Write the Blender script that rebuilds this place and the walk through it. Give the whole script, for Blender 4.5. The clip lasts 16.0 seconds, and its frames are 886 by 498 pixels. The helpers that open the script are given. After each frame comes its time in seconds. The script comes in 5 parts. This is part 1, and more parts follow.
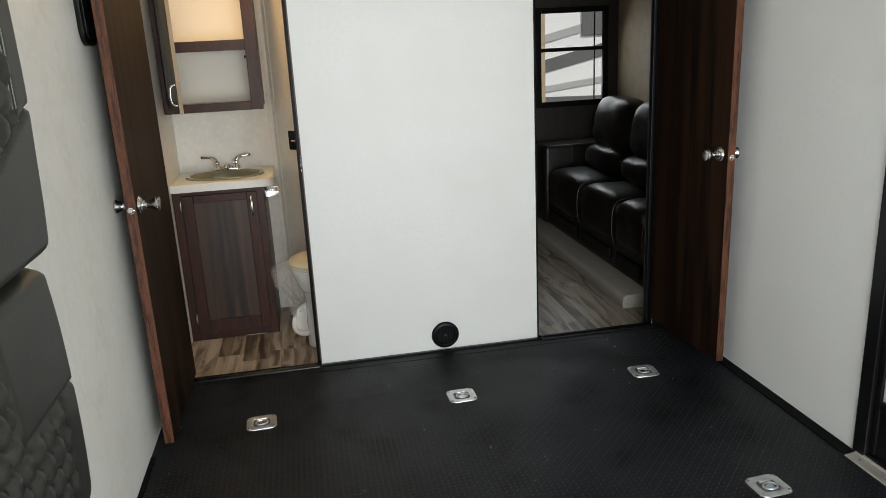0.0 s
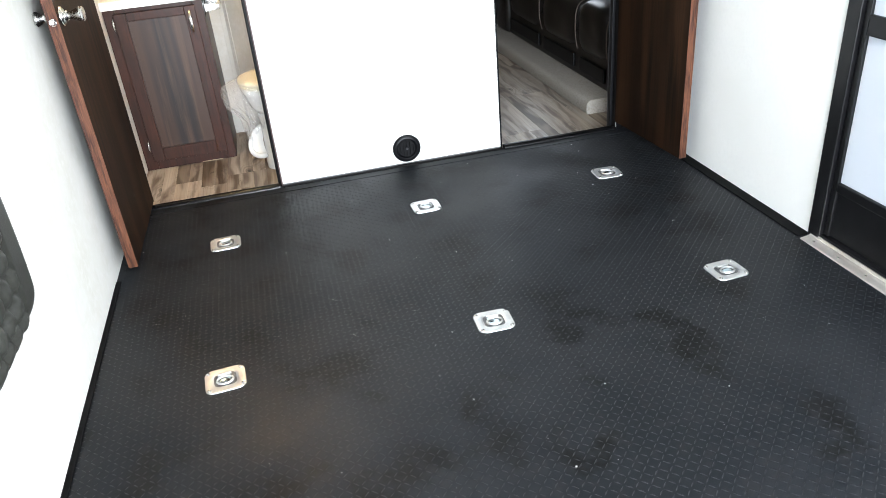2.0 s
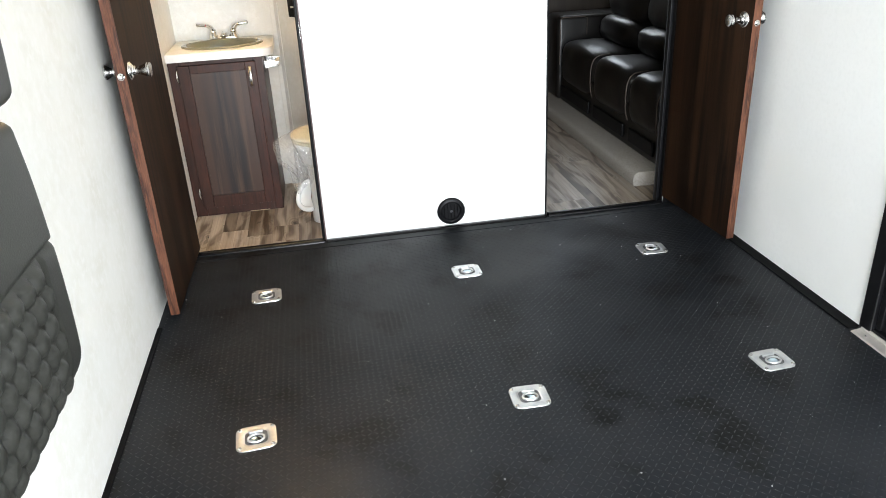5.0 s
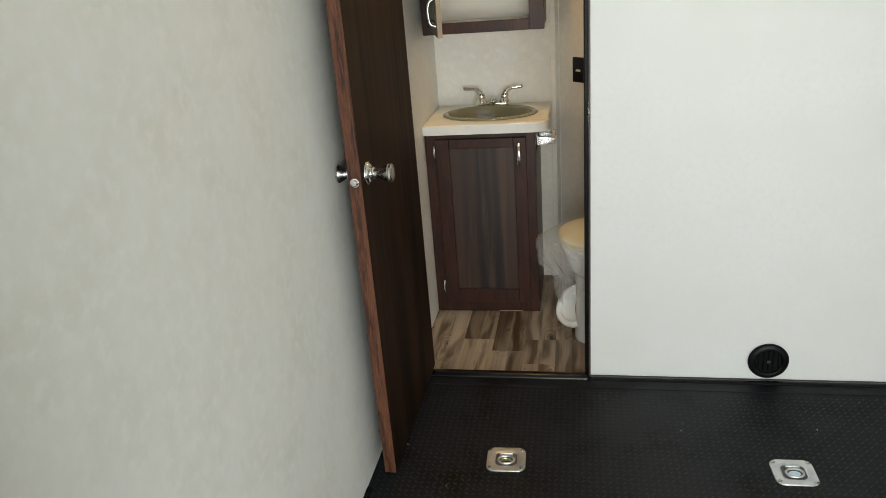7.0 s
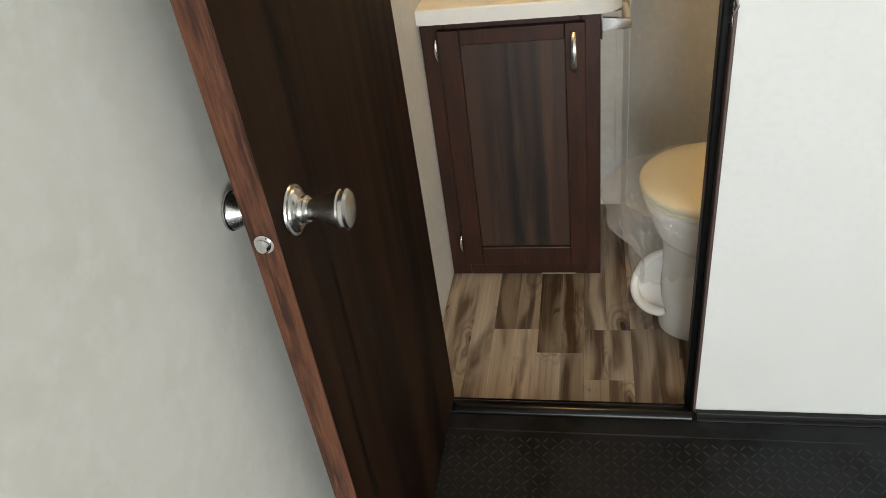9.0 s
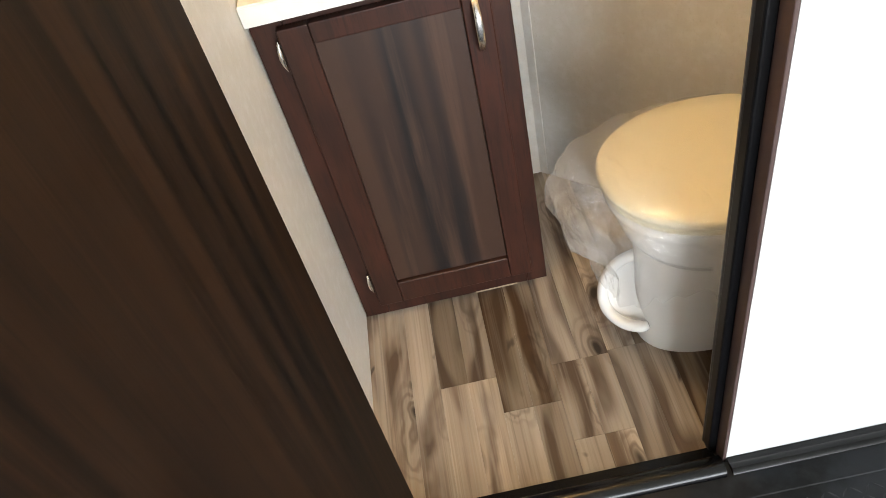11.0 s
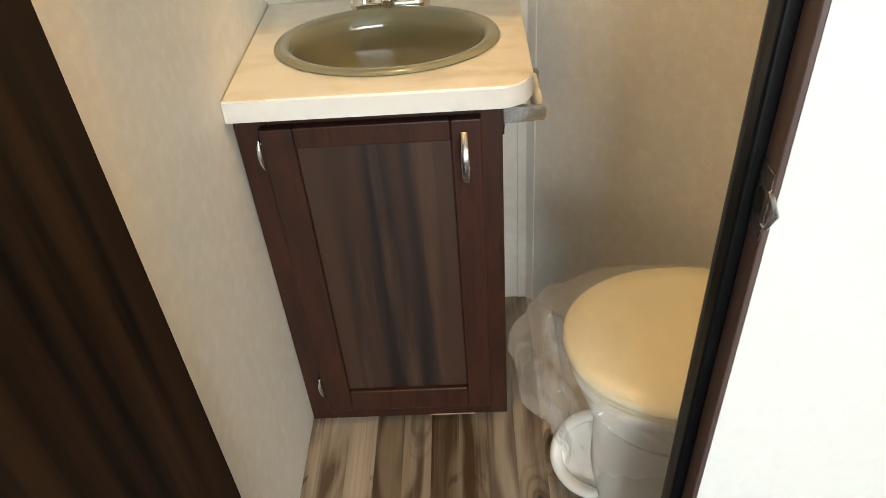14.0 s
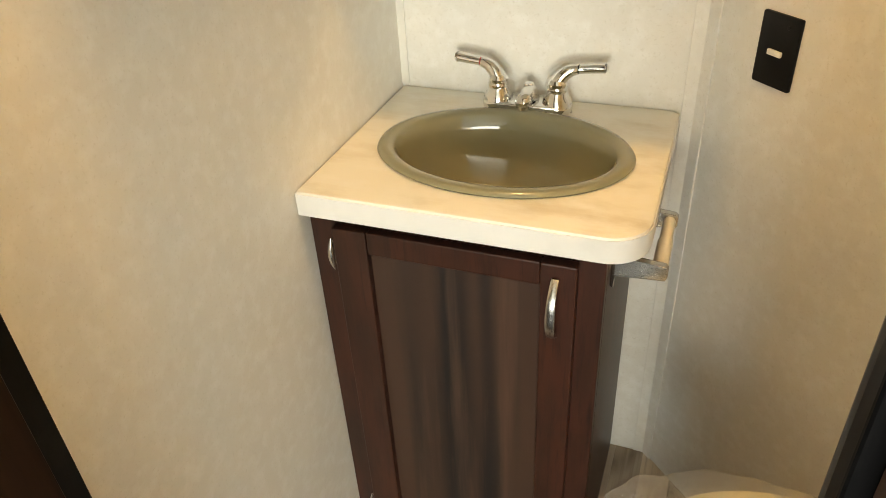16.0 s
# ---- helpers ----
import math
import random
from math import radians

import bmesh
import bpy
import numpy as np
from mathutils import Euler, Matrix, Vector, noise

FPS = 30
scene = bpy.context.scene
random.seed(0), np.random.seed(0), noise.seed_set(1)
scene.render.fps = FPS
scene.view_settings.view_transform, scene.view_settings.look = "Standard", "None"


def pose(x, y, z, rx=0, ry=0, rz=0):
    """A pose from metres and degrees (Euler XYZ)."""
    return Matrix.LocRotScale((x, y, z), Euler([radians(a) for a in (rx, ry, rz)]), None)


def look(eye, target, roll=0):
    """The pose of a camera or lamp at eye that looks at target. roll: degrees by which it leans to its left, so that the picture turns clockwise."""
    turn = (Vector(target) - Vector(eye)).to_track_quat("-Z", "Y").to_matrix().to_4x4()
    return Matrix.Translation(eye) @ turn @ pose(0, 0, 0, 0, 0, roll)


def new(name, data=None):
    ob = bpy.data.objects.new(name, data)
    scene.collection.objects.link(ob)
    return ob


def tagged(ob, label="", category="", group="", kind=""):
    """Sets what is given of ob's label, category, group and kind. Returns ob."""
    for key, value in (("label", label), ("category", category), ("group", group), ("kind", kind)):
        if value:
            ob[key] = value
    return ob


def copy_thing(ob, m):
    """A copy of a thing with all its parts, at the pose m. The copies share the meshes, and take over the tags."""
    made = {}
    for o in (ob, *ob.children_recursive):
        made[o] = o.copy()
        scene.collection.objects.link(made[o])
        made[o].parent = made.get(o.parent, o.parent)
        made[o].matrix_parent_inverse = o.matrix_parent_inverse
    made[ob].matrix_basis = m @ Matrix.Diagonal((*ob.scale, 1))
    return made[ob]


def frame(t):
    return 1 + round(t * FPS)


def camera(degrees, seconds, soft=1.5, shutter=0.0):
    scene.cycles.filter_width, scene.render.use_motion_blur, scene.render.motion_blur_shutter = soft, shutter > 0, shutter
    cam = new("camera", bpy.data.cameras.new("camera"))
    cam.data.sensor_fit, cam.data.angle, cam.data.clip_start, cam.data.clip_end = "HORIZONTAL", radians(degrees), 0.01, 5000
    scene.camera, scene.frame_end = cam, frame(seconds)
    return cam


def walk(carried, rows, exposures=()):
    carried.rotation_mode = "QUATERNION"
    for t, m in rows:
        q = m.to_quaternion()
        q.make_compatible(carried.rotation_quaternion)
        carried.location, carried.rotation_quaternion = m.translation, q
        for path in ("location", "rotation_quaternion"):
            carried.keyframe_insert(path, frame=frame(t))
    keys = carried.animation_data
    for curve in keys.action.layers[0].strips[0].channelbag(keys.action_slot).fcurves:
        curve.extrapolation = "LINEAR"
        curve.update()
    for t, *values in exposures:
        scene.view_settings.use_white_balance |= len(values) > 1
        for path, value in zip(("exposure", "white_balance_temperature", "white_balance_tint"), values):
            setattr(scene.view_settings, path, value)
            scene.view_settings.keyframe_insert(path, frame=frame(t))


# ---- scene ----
cam = camera(61.8, 16.0, soft=0.8)
PATH = [
    (0, (0.649, -3.205, 1.424), (0.997, -1.313, 0.877), -2.8),
    (0.5, (0.665, -3.199, 1.375), (1.009, -1.342, 0.717), -3.2),
    (1, (0.665, -3.19, 1.355), (1.02, -1.387, 0.566), -3.7),
    (1.5, (0.673, -3.187, 1.332), (1.035, -1.432, 0.442), -4.4),
    (2, (0.679, -3.185, 1.315), (1.043, -1.473, 0.347), -5.3),
    (2.5, (0.683, -3.181, 1.303), (1.049, -1.511, 0.265), -5.5),
    (3, (0.685, -3.178, 1.29), (1.063, -1.534, 0.216), -5.3),
    (3.2, (0.686, -3.175, 1.289), (1.069, -1.538, 0.205), -5.1),
    (5.3, (0.671, -3.141, 1.369), (0.903, -1.31, 0.597), -1.8),
    (5.5, (0.666, -3.065, 1.366), (0.837, -1.21, 0.637), -1.3),
    (6, (0.625, -2.836, 1.415), (0.597, -0.955, 0.738), -1.5),
    (6.5, (0.596, -2.62, 1.4), (0.357, -0.759, 0.708), -3.6),
    (7, (0.613, -2.301, 1.425), (0.248, -0.48, 0.684), -4.6),
    (7.5, (0.633, -2.021, 1.381), (0.18, -0.25, 0.569), -6.4),
    (8, (0.568, -1.723, 1.378), (0.136, -0.013, 0.434), -7.2),
    (10.3, (0.329, -0.778, 1.309), (0.063, 0.678, -0.036), -14.7),
    (10.5, (0.327, -0.726, 1.311), (0.093, 0.71, -0.061), -16.6),
    (11, (0.283, -0.628, 1.296), (0.207, 0.799, -0.103), -15.1),
    (11.5, (0.266, -0.568, 1.287), (0.311, 0.848, -0.125), -13.1),
    (12, (0.268, -0.563, 1.286), (0.383, 0.864, -0.11), -10.8),
    (12.5, (0.268, -0.566, 1.291), (0.386, 0.874, -0.093), -9.8),
    (13, (0.274, -0.581, 1.306), (0.361, 0.905, -0.03), -8.3),
    (13.5, (0.32, -0.56, 1.316), (0.325, 0.958, 0.015), -6.7),
    (14, (0.39, -0.511, 1.327), (0.3, 1.035, 0.062), -4.8),
    (14.5, (0.469, -0.457, 1.334), (0.206, 1.125, 0.139), -3.0),
    (15, (0.509, -0.413, 1.328), (0.025, 1.162, 0.195), -2.4),
    (15.5, (0.532, -0.342, 1.318), (-0.058, 1.216, 0.211), -2.0),
    (16, (0.536, -0.253, 1.311), (-0.081, 1.279, 0.184), -3.4),
]
EXPOSURES = [(0.0, 0.05, 6900, 11), (0.6, 0.34, 6750, 12), (1.0, 0.74, 6550, 12), (1.5, 1.2, 6450, 12), (2.5, 2.1, 6250, 12), (3.2, 2.42, 6100, 12), (5.3, 1.05, 6650, 12),
             (6.0, 0.60, 6800, 9), (7.0, 0.16, 7050, 8), (8.2, -0.1, 7100, 8), (10.3, 1.42, 6800, 13), (12.5, 1.16, 6650, 10), (13.5, 1.02, 6850, 10), (14.5, 0.78, 7500, 9), (16.0, 0.99, 8050, 7)]
walk(cam, [(t, look(eye, target, roll)) for t, eye, target, roll in PATH], EXPOSURES)

# ---- world and lights ----
world = bpy.data.worlds.new("sky")
scene.world = world
world.use_nodes = True
wn = world.node_tree
sky = wn.nodes.new("ShaderNodeTexSky")
sky.sky_type, sky.sun_disc, sky.sun_elevation, sky.sun_rotation = "NISHITA", False, radians(50), radians(200)
wn.links.new(sky.outputs[0], wn.nodes["Background"].inputs[0])
wn.nodes["Background"].inputs[1].default_value = 0.1


def lamp(name, kind, m, energy, color, **sizes):
    data = bpy.data.lights.new(name, kind)
    data.energy, data.color = energy, color
    for key, value in sizes.items():
        if key == "size":
            data.size = value
        elif key == "size_y":
            data.shape, data.size_y = "RECTANGLE", value
        elif key == "angle":
            data.angle = value
        elif key == "radius":
            data.shadow_soft_size = value
    ob = new(name, data)
    ob.matrix_world = m
    return ob


lamp("sun", "SUN", look((0, 0, 10), (-3.5, 6, 1.6)), 4.5, (1.0, 0.95, 0.88), angle=radians(0.5))
# the sky's light through the open rear of the trailer
lamp("rear_daylight", "AREA", look((1.25, -4.30, 1.05), (1.1, 0, 0.95)), 94, (0.87, 0.945, 1.0), size=2.1, size_y=1.9)
# the sky's light through the dinette window
lamp("window_daylight", "AREA", look((2.72, 2.36, 1.25), (2.5, 0.5, 0.3)), 2.4, (0.86, 0.94, 1.0), size=0.45, size_y=0.6)
# the sky's light behind the frosted panes of the side entrance
lamp("entrance_daylight", "AREA", look((2.452, -1.64, 0.98), (0, -1.64, 0.98)), 1.4, (0.62, 0.80, 1.0), size=0.60, size_y=1.6)
# warm ceiling light of the half bath
lamp("bath_bulb", "POINT", pose(0.34, 0.40, 1.93), 7.2, (1.0, 0.63, 0.27), radius=0.05)


# ---- materials ----
def material(name, color, rough=0.5, metal=0.0, grain=(), bump=(), spec=0.5, coat=0.0, rnd=0.0, transmission=0.0, rough_var=None):
    """grain: (scale, detail, second colour, low, high, stretch) layers over the base colour; bump: (scale, strength, stretch)."""
    m = bpy.data.materials.new(name)
    m.use_nodes = True
    nt = m.node_tree
    b = nt.nodes["Principled BSDF"]
    b.inputs["Roughness"].default_value, b.inputs["Metallic"].default_value = rough, metal
    b.inputs["Specular IOR Level"].default_value, b.inputs["Coat Weight"].default_value = spec, coat
    b.inputs["Transmission Weight"].default_value = transmission
    b.inputs["Base Color"].default_value = (*color, 1)
    link = nt.links.new
    coord = nt.nodes.new("ShaderNodeTexCoord").outputs["Object"]
    info = nt.nodes.new("ShaderNodeObjectInfo")
    if rnd:
        shift = nt.nodes.new("ShaderNodeVectorMath")
        shift.operation = "MULTIPLY_ADD"
        link(info.outputs["Random"], shift.inputs[0])
        shift.inputs[1].default_value = (7.3, 5.1, 3.7)
        link(coord, shift.inputs[2])
        coord = shift.outputs[0]

    def tex(scale, detail, stretch, kind="NOISE"):
        mp = nt.nodes.new("ShaderNodeMapping")
        mp.inputs["Scale"].default_value = stretch
        link(coord, mp.inputs[0])
        n = nt.nodes.new("ShaderNodeTexNoise")
        n.inputs["Scale"].default_value, n.inputs["Detail"].default_value = scale, detail
        n.inputs["Roughness"].default_value = 0.6
        link(mp.outputs[0], n.inputs["Vector"])
        return n.outputs[0]

    last = None
    for scale, detail, other, low, high, stretch in grain:
        ramp = nt.nodes.new("ShaderNodeMapRange")
        ramp.inputs[1].default_value, ramp.inputs[2].default_value = low, high
        link(tex(scale, detail, stretch), ramp.inputs[0])
        mix = nt.nodes.new("ShaderNodeMix")
        mix.data_type = "RGBA"
        link(ramp.outputs[0], mix.inputs[0])
        if last:
            link(last, mix.inputs[6])
        else:
            mix.inputs[6].default_value = (*color, 1)
        mix.inputs[7].default_value = (*other, 1)
        last = mix.outputs[2]
    if rnd:
        ramp = nt.nodes.new("ShaderNodeMapRange")
        ramp.inputs[3].default_value, ramp.inputs[4].default_value = 1 - rnd, 1 + rnd
        link(info.outputs["Random"], ramp.inputs[0])
        hsv = nt.nodes.new("ShaderNodeHueSaturation")
        link(ramp.outputs[0], hsv.inputs["Value"])
        if last:
            link(last, hsv.inputs["Color"])
        else:
            hsv.inputs["Color"].default_value = (*color, 1)
        last = hsv.outputs[0]
    if last:
        link(last, b.inputs["Base Color"])
    if rough_var:
        scale, low, high = rough_var
        ramp = nt.nodes.new("ShaderNodeMapRange")
        ramp.inputs[1].default_value, ramp.inputs[2].default_value = 0.35, 0.65
        ramp.inputs[3].default_value, ramp.inputs[4].default_value = low, high
        link(tex(scale, 3, (1, 1, 1)), ramp.inputs[0])
        link(ramp.outputs[0], b.inputs["Roughness"])
    normal = None
    for scale, strength, stretch in bump:
        bp = nt.nodes.new("ShaderNodeBump")
        bp.inputs["Strength"].default_value, bp.inputs["Distance"].default_value = strength, 0.002
        link(tex(scale, 3, stretch), bp.inputs["Height"])
        if normal:
            link(normal, bp.inputs["Normal"])
        normal = bp.outputs[0]
    if normal:
        link(normal, b.inputs["Normal"])
    return m


ONE = (1, 1, 1)
M = {
    "white": material("white_panel", (0.80, 0.80, 0.78), 0.42, grain=[(2.2, 3, (0.76, 0.76, 0.73), 0.4, 0.7, ONE), (60, 2, (0.77, 0.77, 0.75), 0.45, 0.75, ONE)], bump=[(90, 0.05, ONE)]),
    "vinyl": material("parchment_wall_vinyl", (0.79, 0.77, 0.715), 0.55, grain=[(9, 6, (0.765, 0.74, 0.68), 0.42, 0.68, ONE), (38, 6, (0.83, 0.815, 0.77), 0.46, 0.66, ONE), (220, 2, (0.68, 0.65, 0.58), 0.58, 0.85, ONE)], bump=[(160, 0.06, ONE)]),
    "cream": material("cream_wall_vinyl", (0.80, 0.785, 0.735), 0.5, grain=[(7, 6, (0.75, 0.73, 0.665), 0.44, 0.68, ONE), (34, 5, (0.825, 0.81, 0.77), 0.46, 0.68, ONE)], bump=[(120, 0.06, ONE)]),
    "ceiling": material("ceiling_vinyl", (0.78, 0.77, 0.73), 0.6, grain=[(30, 3, (0.72, 0.71, 0.67), 0.4, 0.7, ONE)]),
    "rubber": material("black_rubber_mat", (0.0062, 0.0078, 0.0100), 0.45, spec=0.17, grain=[(1.6, 4, (0.0155, 0.0168, 0.0190), 0.42, 0.68, ONE), (4.5, 6, (0.0030, 0.0029, 0.0030), 0.54, 0.62, ONE), (25, 4, (0.015, 0.015, 0.016), 0.5, 0.75, ONE)], bump=[(180, 0.08, ONE)], rough_var=(2.3, 0.36, 0.55)),
    "tread": material("worn_rubber_tread", (0.0088, 0.0105, 0.0135), 0.33, spec=0.40, grain=[(3, 3, (0.017, 0.017, 0.018), 0.4, 0.7, ONE)]),
    "dust": material("pale_grit", (0.55, 0.54, 0.52), 0.8),
    "black": material("black_trim", (0.0042, 0.0042, 0.005), 0.4, spec=0.2, grain=[(40, 3, (0.007, 0.007, 0.008), 0.5, 0.7, ONE)]),
    "black_metal": material("black_painted_aluminium", (0.005, 0.005, 0.0055), 0.3, spec=0.25, grain=[(20, 3, (0.008, 0.008, 0.009), 0.45, 0.7, ONE)]),
    "door_wood": material("dark_walnut_laminate", (0.0095, 0.0046, 0.0024), 0.55, spec=0.10, grain=[(0.9, 3, (0.030, 0.0135, 0.0062), 0.42, 0.60, (8, 8, 0.35)), (3.5, 4, (0.0040, 0.0024, 0.0016), 0.48, 0.66, (7, 7, 0.3)), (16, 4, (0.014, 0.0070, 0.0038), 0.52, 0.75, (6, 6, 0.3))], bump=[(60, 0.05, (6, 6, 0.2))]),
    "edge_wood": material("cherry_edge_band", (0.125, 0.046, 0.024), 0.42, spec=0.35, grain=[(6, 5, (0.040, 0.014, 0.008), 0.44, 0.60, (12, 12, 1.2)), (22, 4, (0.19, 0.075, 0.038), 0.5, 0.72, (10, 10, 0.8)), (70, 3, (0.06, 0.022, 0.012), 0.55, 0.75, (6, 6, 0.4))]),
    "van_frame": material("dark_cherry_wood", (0.030, 0.0116, 0.0072), 0.40, spec=0.35, grain=[(6, 4, (0.054, 0.017, 0.010), 0.4, 0.65, (3, 3, 0.7)), (26, 4, (0.017, 0.007, 0.005), 0.5, 0.75, (5, 5, 0.4))]),
    "van_panel": material("streaked_walnut_panel", (0.048, 0.0235, 0.015), 0.42, grain=[(1.7, 2, (0.010, 0.0075, 0.0075), 0.43, 0.58, (7, 7, 0.3)), (5, 4, (0.082, 0.043, 0.028), 0.5, 0.75, (6, 6, 0.3)), (40, 4, (0.036, 0.018, 0.012), 0.6, 0.9, (5, 5, 0.2))]),
    "counter": material("cream_marble_laminate", (0.82, 0.79, 0.70), 0.3, grain=[(5, 6, (0.66, 0.60, 0.48), 0.49, 0.70, (1, 2.6, 1)), (16, 5, (0.85, 0.83, 0.77), 0.5, 0.75, (1, 2, 1))]),
    "sink": material("grey_moulded_sink", (0.23, 0.218, 0.138), 0.07, spec=0.6, coat=0.4),
    "chrome": material("chrome", (0.78, 0.77, 0.75), 0.09, 1.0),
    "steel": material("brushed_nickel", (0.62, 0.61, 0.59), 0.25, 1.0, grain=[(60, 3, (0.52, 0.51, 0.50), 0.4, 0.7, (1, 1, 4))]),
    "zinc": material("zinc_plated_steel", (0.68, 0.68, 0.665), 0.36, 0.9, grain=[(35, 4, (0.55, 0.56, 0.58), 0.42, 0.7, ONE)], bump=[(120, 0.06, ONE)]),
    # darker copy of the zinc, with the pan's inner shade in its colour
    "zinc_shade": material("shaded_zinc", (0.20, 0.20, 0.20), 0.5, 0.8, grain=[(40, 4, (0.10, 0.10, 0.105), 0.42, 0.7, ONE)]),
    "ring": material("bright_ring", (0.62, 0.74, 0.82), 0.14, 1.0),
    "aluminium": material("worn_aluminium", (0.78, 0.74, 0.69), 0.4, 0.85, grain=[(20, 4, (0.62, 0.57, 0.52), 0.45, 0.7, (1, 0.3, 1))]),
    "china": material("white_toilet_plastic", (0.83, 0.83, 0.81), 0.20, coat=0.3),
    "lid": material("bone_toilet_lid", (0.80, 0.755, 0.57), 0.28, coat=0.2),
    "leather": material("charcoal_leather", (0.022, 0.022, 0.0185), 0.44, spec=0.35, grain=[(5, 3, (0.029, 0.029, 0.0245), 0.4, 0.7, ONE)], bump=[(260, 0.15, ONE), (14, 0.12, ONE)]),
    "sofa_leather": material("black_brown_leather", (0.0055, 0.0047, 0.0044), 0.34, spec=0.5, grain=[(6, 3, (0.013, 0.011, 0.010), 0.4, 0.7, ONE)], bump=[(12, 0.35, ONE), (200, 0.1, ONE)]),
    "thread": material("pale_stitching", (0.22, 0.215, 0.195), 0.7),
    "carpet": material("grey_loop_carpet", (0.40, 0.37, 0.33), 0.95, spec=0.1, grain=[(150, 3, (0.26, 0.24, 0.21), 0.45, 0.6, ONE), (60, 3, (0.37, 0.34, 0.31), 0.52, 0.7, ONE)], bump=[(160, 0.35, ONE)]),
    "tan": material("tan_wall_board", (0.42, 0.33, 0.22), 0.6, grain=[(12, 4, (0.36, 0.28, 0.18), 0.4, 0.7, ONE)]),
    "dark_board": material("dark_wall_board", (0.045, 0.034, 0.026), 0.5, grain=[(5, 4, (0.03, 0.023, 0.018), 0.4, 0.65, (5, 5, 0.4))]),
    "paper": material("white_plastic", (0.78, 0.76, 0.70), 0.4),
    "subfloor": material("floor_joint", (0.16, 0.12, 0.085), 0.8),
    "asphalt": material("asphalt", (0.10, 0.10, 0.10), 0.9, grain=[(8, 4, (0.14, 0.135, 0.13), 0.4, 0.7, ONE)]),
    "rv_white": material("white_rv_fibreglass", (0.84, 0.84, 0.83), 0.3),
    "rv_dark": material("grey_rv_graphics", (0.13, 0.13, 0.13), 0.4),
    "rv_mid": material("silver_rv_graphics", (0.42, 0.42, 0.42), 0.4),
    "edge_dark": material("dark_brown_lining", (0.105, 0.066, 0.060), 0.45, grain=[(8, 4, (0.075, 0.045, 0.042), 0.4, 0.7, (5, 5, 0.5))]),
    "edge_black": material("dull_black_strip", (0.0032, 0.0032, 0.0035), 0.7, spec=0.08, grain=[(30, 3, (0.005, 0.005, 0.005), 0.5, 0.7, ONE)]),
    "gasket": material("grey_gasket", (0.048, 0.048, 0.052), 0.35),
    "sill_black": material("black_sill", (0.0035, 0.0035, 0.004), 0.2, spec=0.3),
}


def clear(name, tint, alpha, rough, gloss=None, crumple=0.0):
    """Thin see-through plastic or glass: mostly transparent with a glossy coat."""
    m = bpy.data.materials.new(name)
    m.use_nodes = True
    nt = m.node_tree
    out = nt.nodes["Material Output"]
    nt.nodes.remove(nt.nodes["Principled BSDF"])
    tr, gl, di, fr = (nt.nodes.new("ShaderNode" + k) for k in ("BsdfTransparent", "BsdfGlossy", "BsdfDiffuse", "Fresnel"))
    tr.inputs[0].default_value, di.inputs[0].default_value = (*tint, 1), (0.8, 0.8, 0.8, 1)
    gl.inputs["Roughness"].default_value = rough
    fr.inputs[0].default_value = 1.55
    a, c = nt.nodes.new("ShaderNodeMixShader"), nt.nodes.new("ShaderNodeMixShader")
    a.inputs[0].default_value = alpha
    nt.links.new(tr.outputs[0], a.inputs[1]), nt.links.new(di.outputs[0], a.inputs[2])
    nt.links.new(fr.outputs[0], c.inputs[0]), nt.links.new(a.outputs[0], c.inputs[1]), nt.links.new(gl.outputs[0], c.inputs[2])
    nt.links.new(c.outputs[0], out.inputs[0])
    if gloss:
        nt.nodes.remove(fr)
        c.inputs[0].default_value = gloss
    if crumple:
        coord, cells, bp = nt.nodes.new("ShaderNodeTexCoord"), nt.nodes.new("ShaderNodeTexNoise"), nt.nodes.new("ShaderNodeBump")
        cells.inputs["Scale"].default_value, cells.inputs["Detail"].default_value, cells.inputs["Distortion"].default_value = 26.0, 4.0, 1.5
        bp.inputs["Strength"].default_value, bp.inputs["Distance"].default_value = crumple, 0.012
        nt.links.new(coord.outputs["Object"], cells.inputs["Vector"]), nt.links.new(cells.outputs[0], bp.inputs["Height"])
        for n in (gl, di):
            nt.links.new(bp.outputs[0], n.inputs["Normal"])
    return m


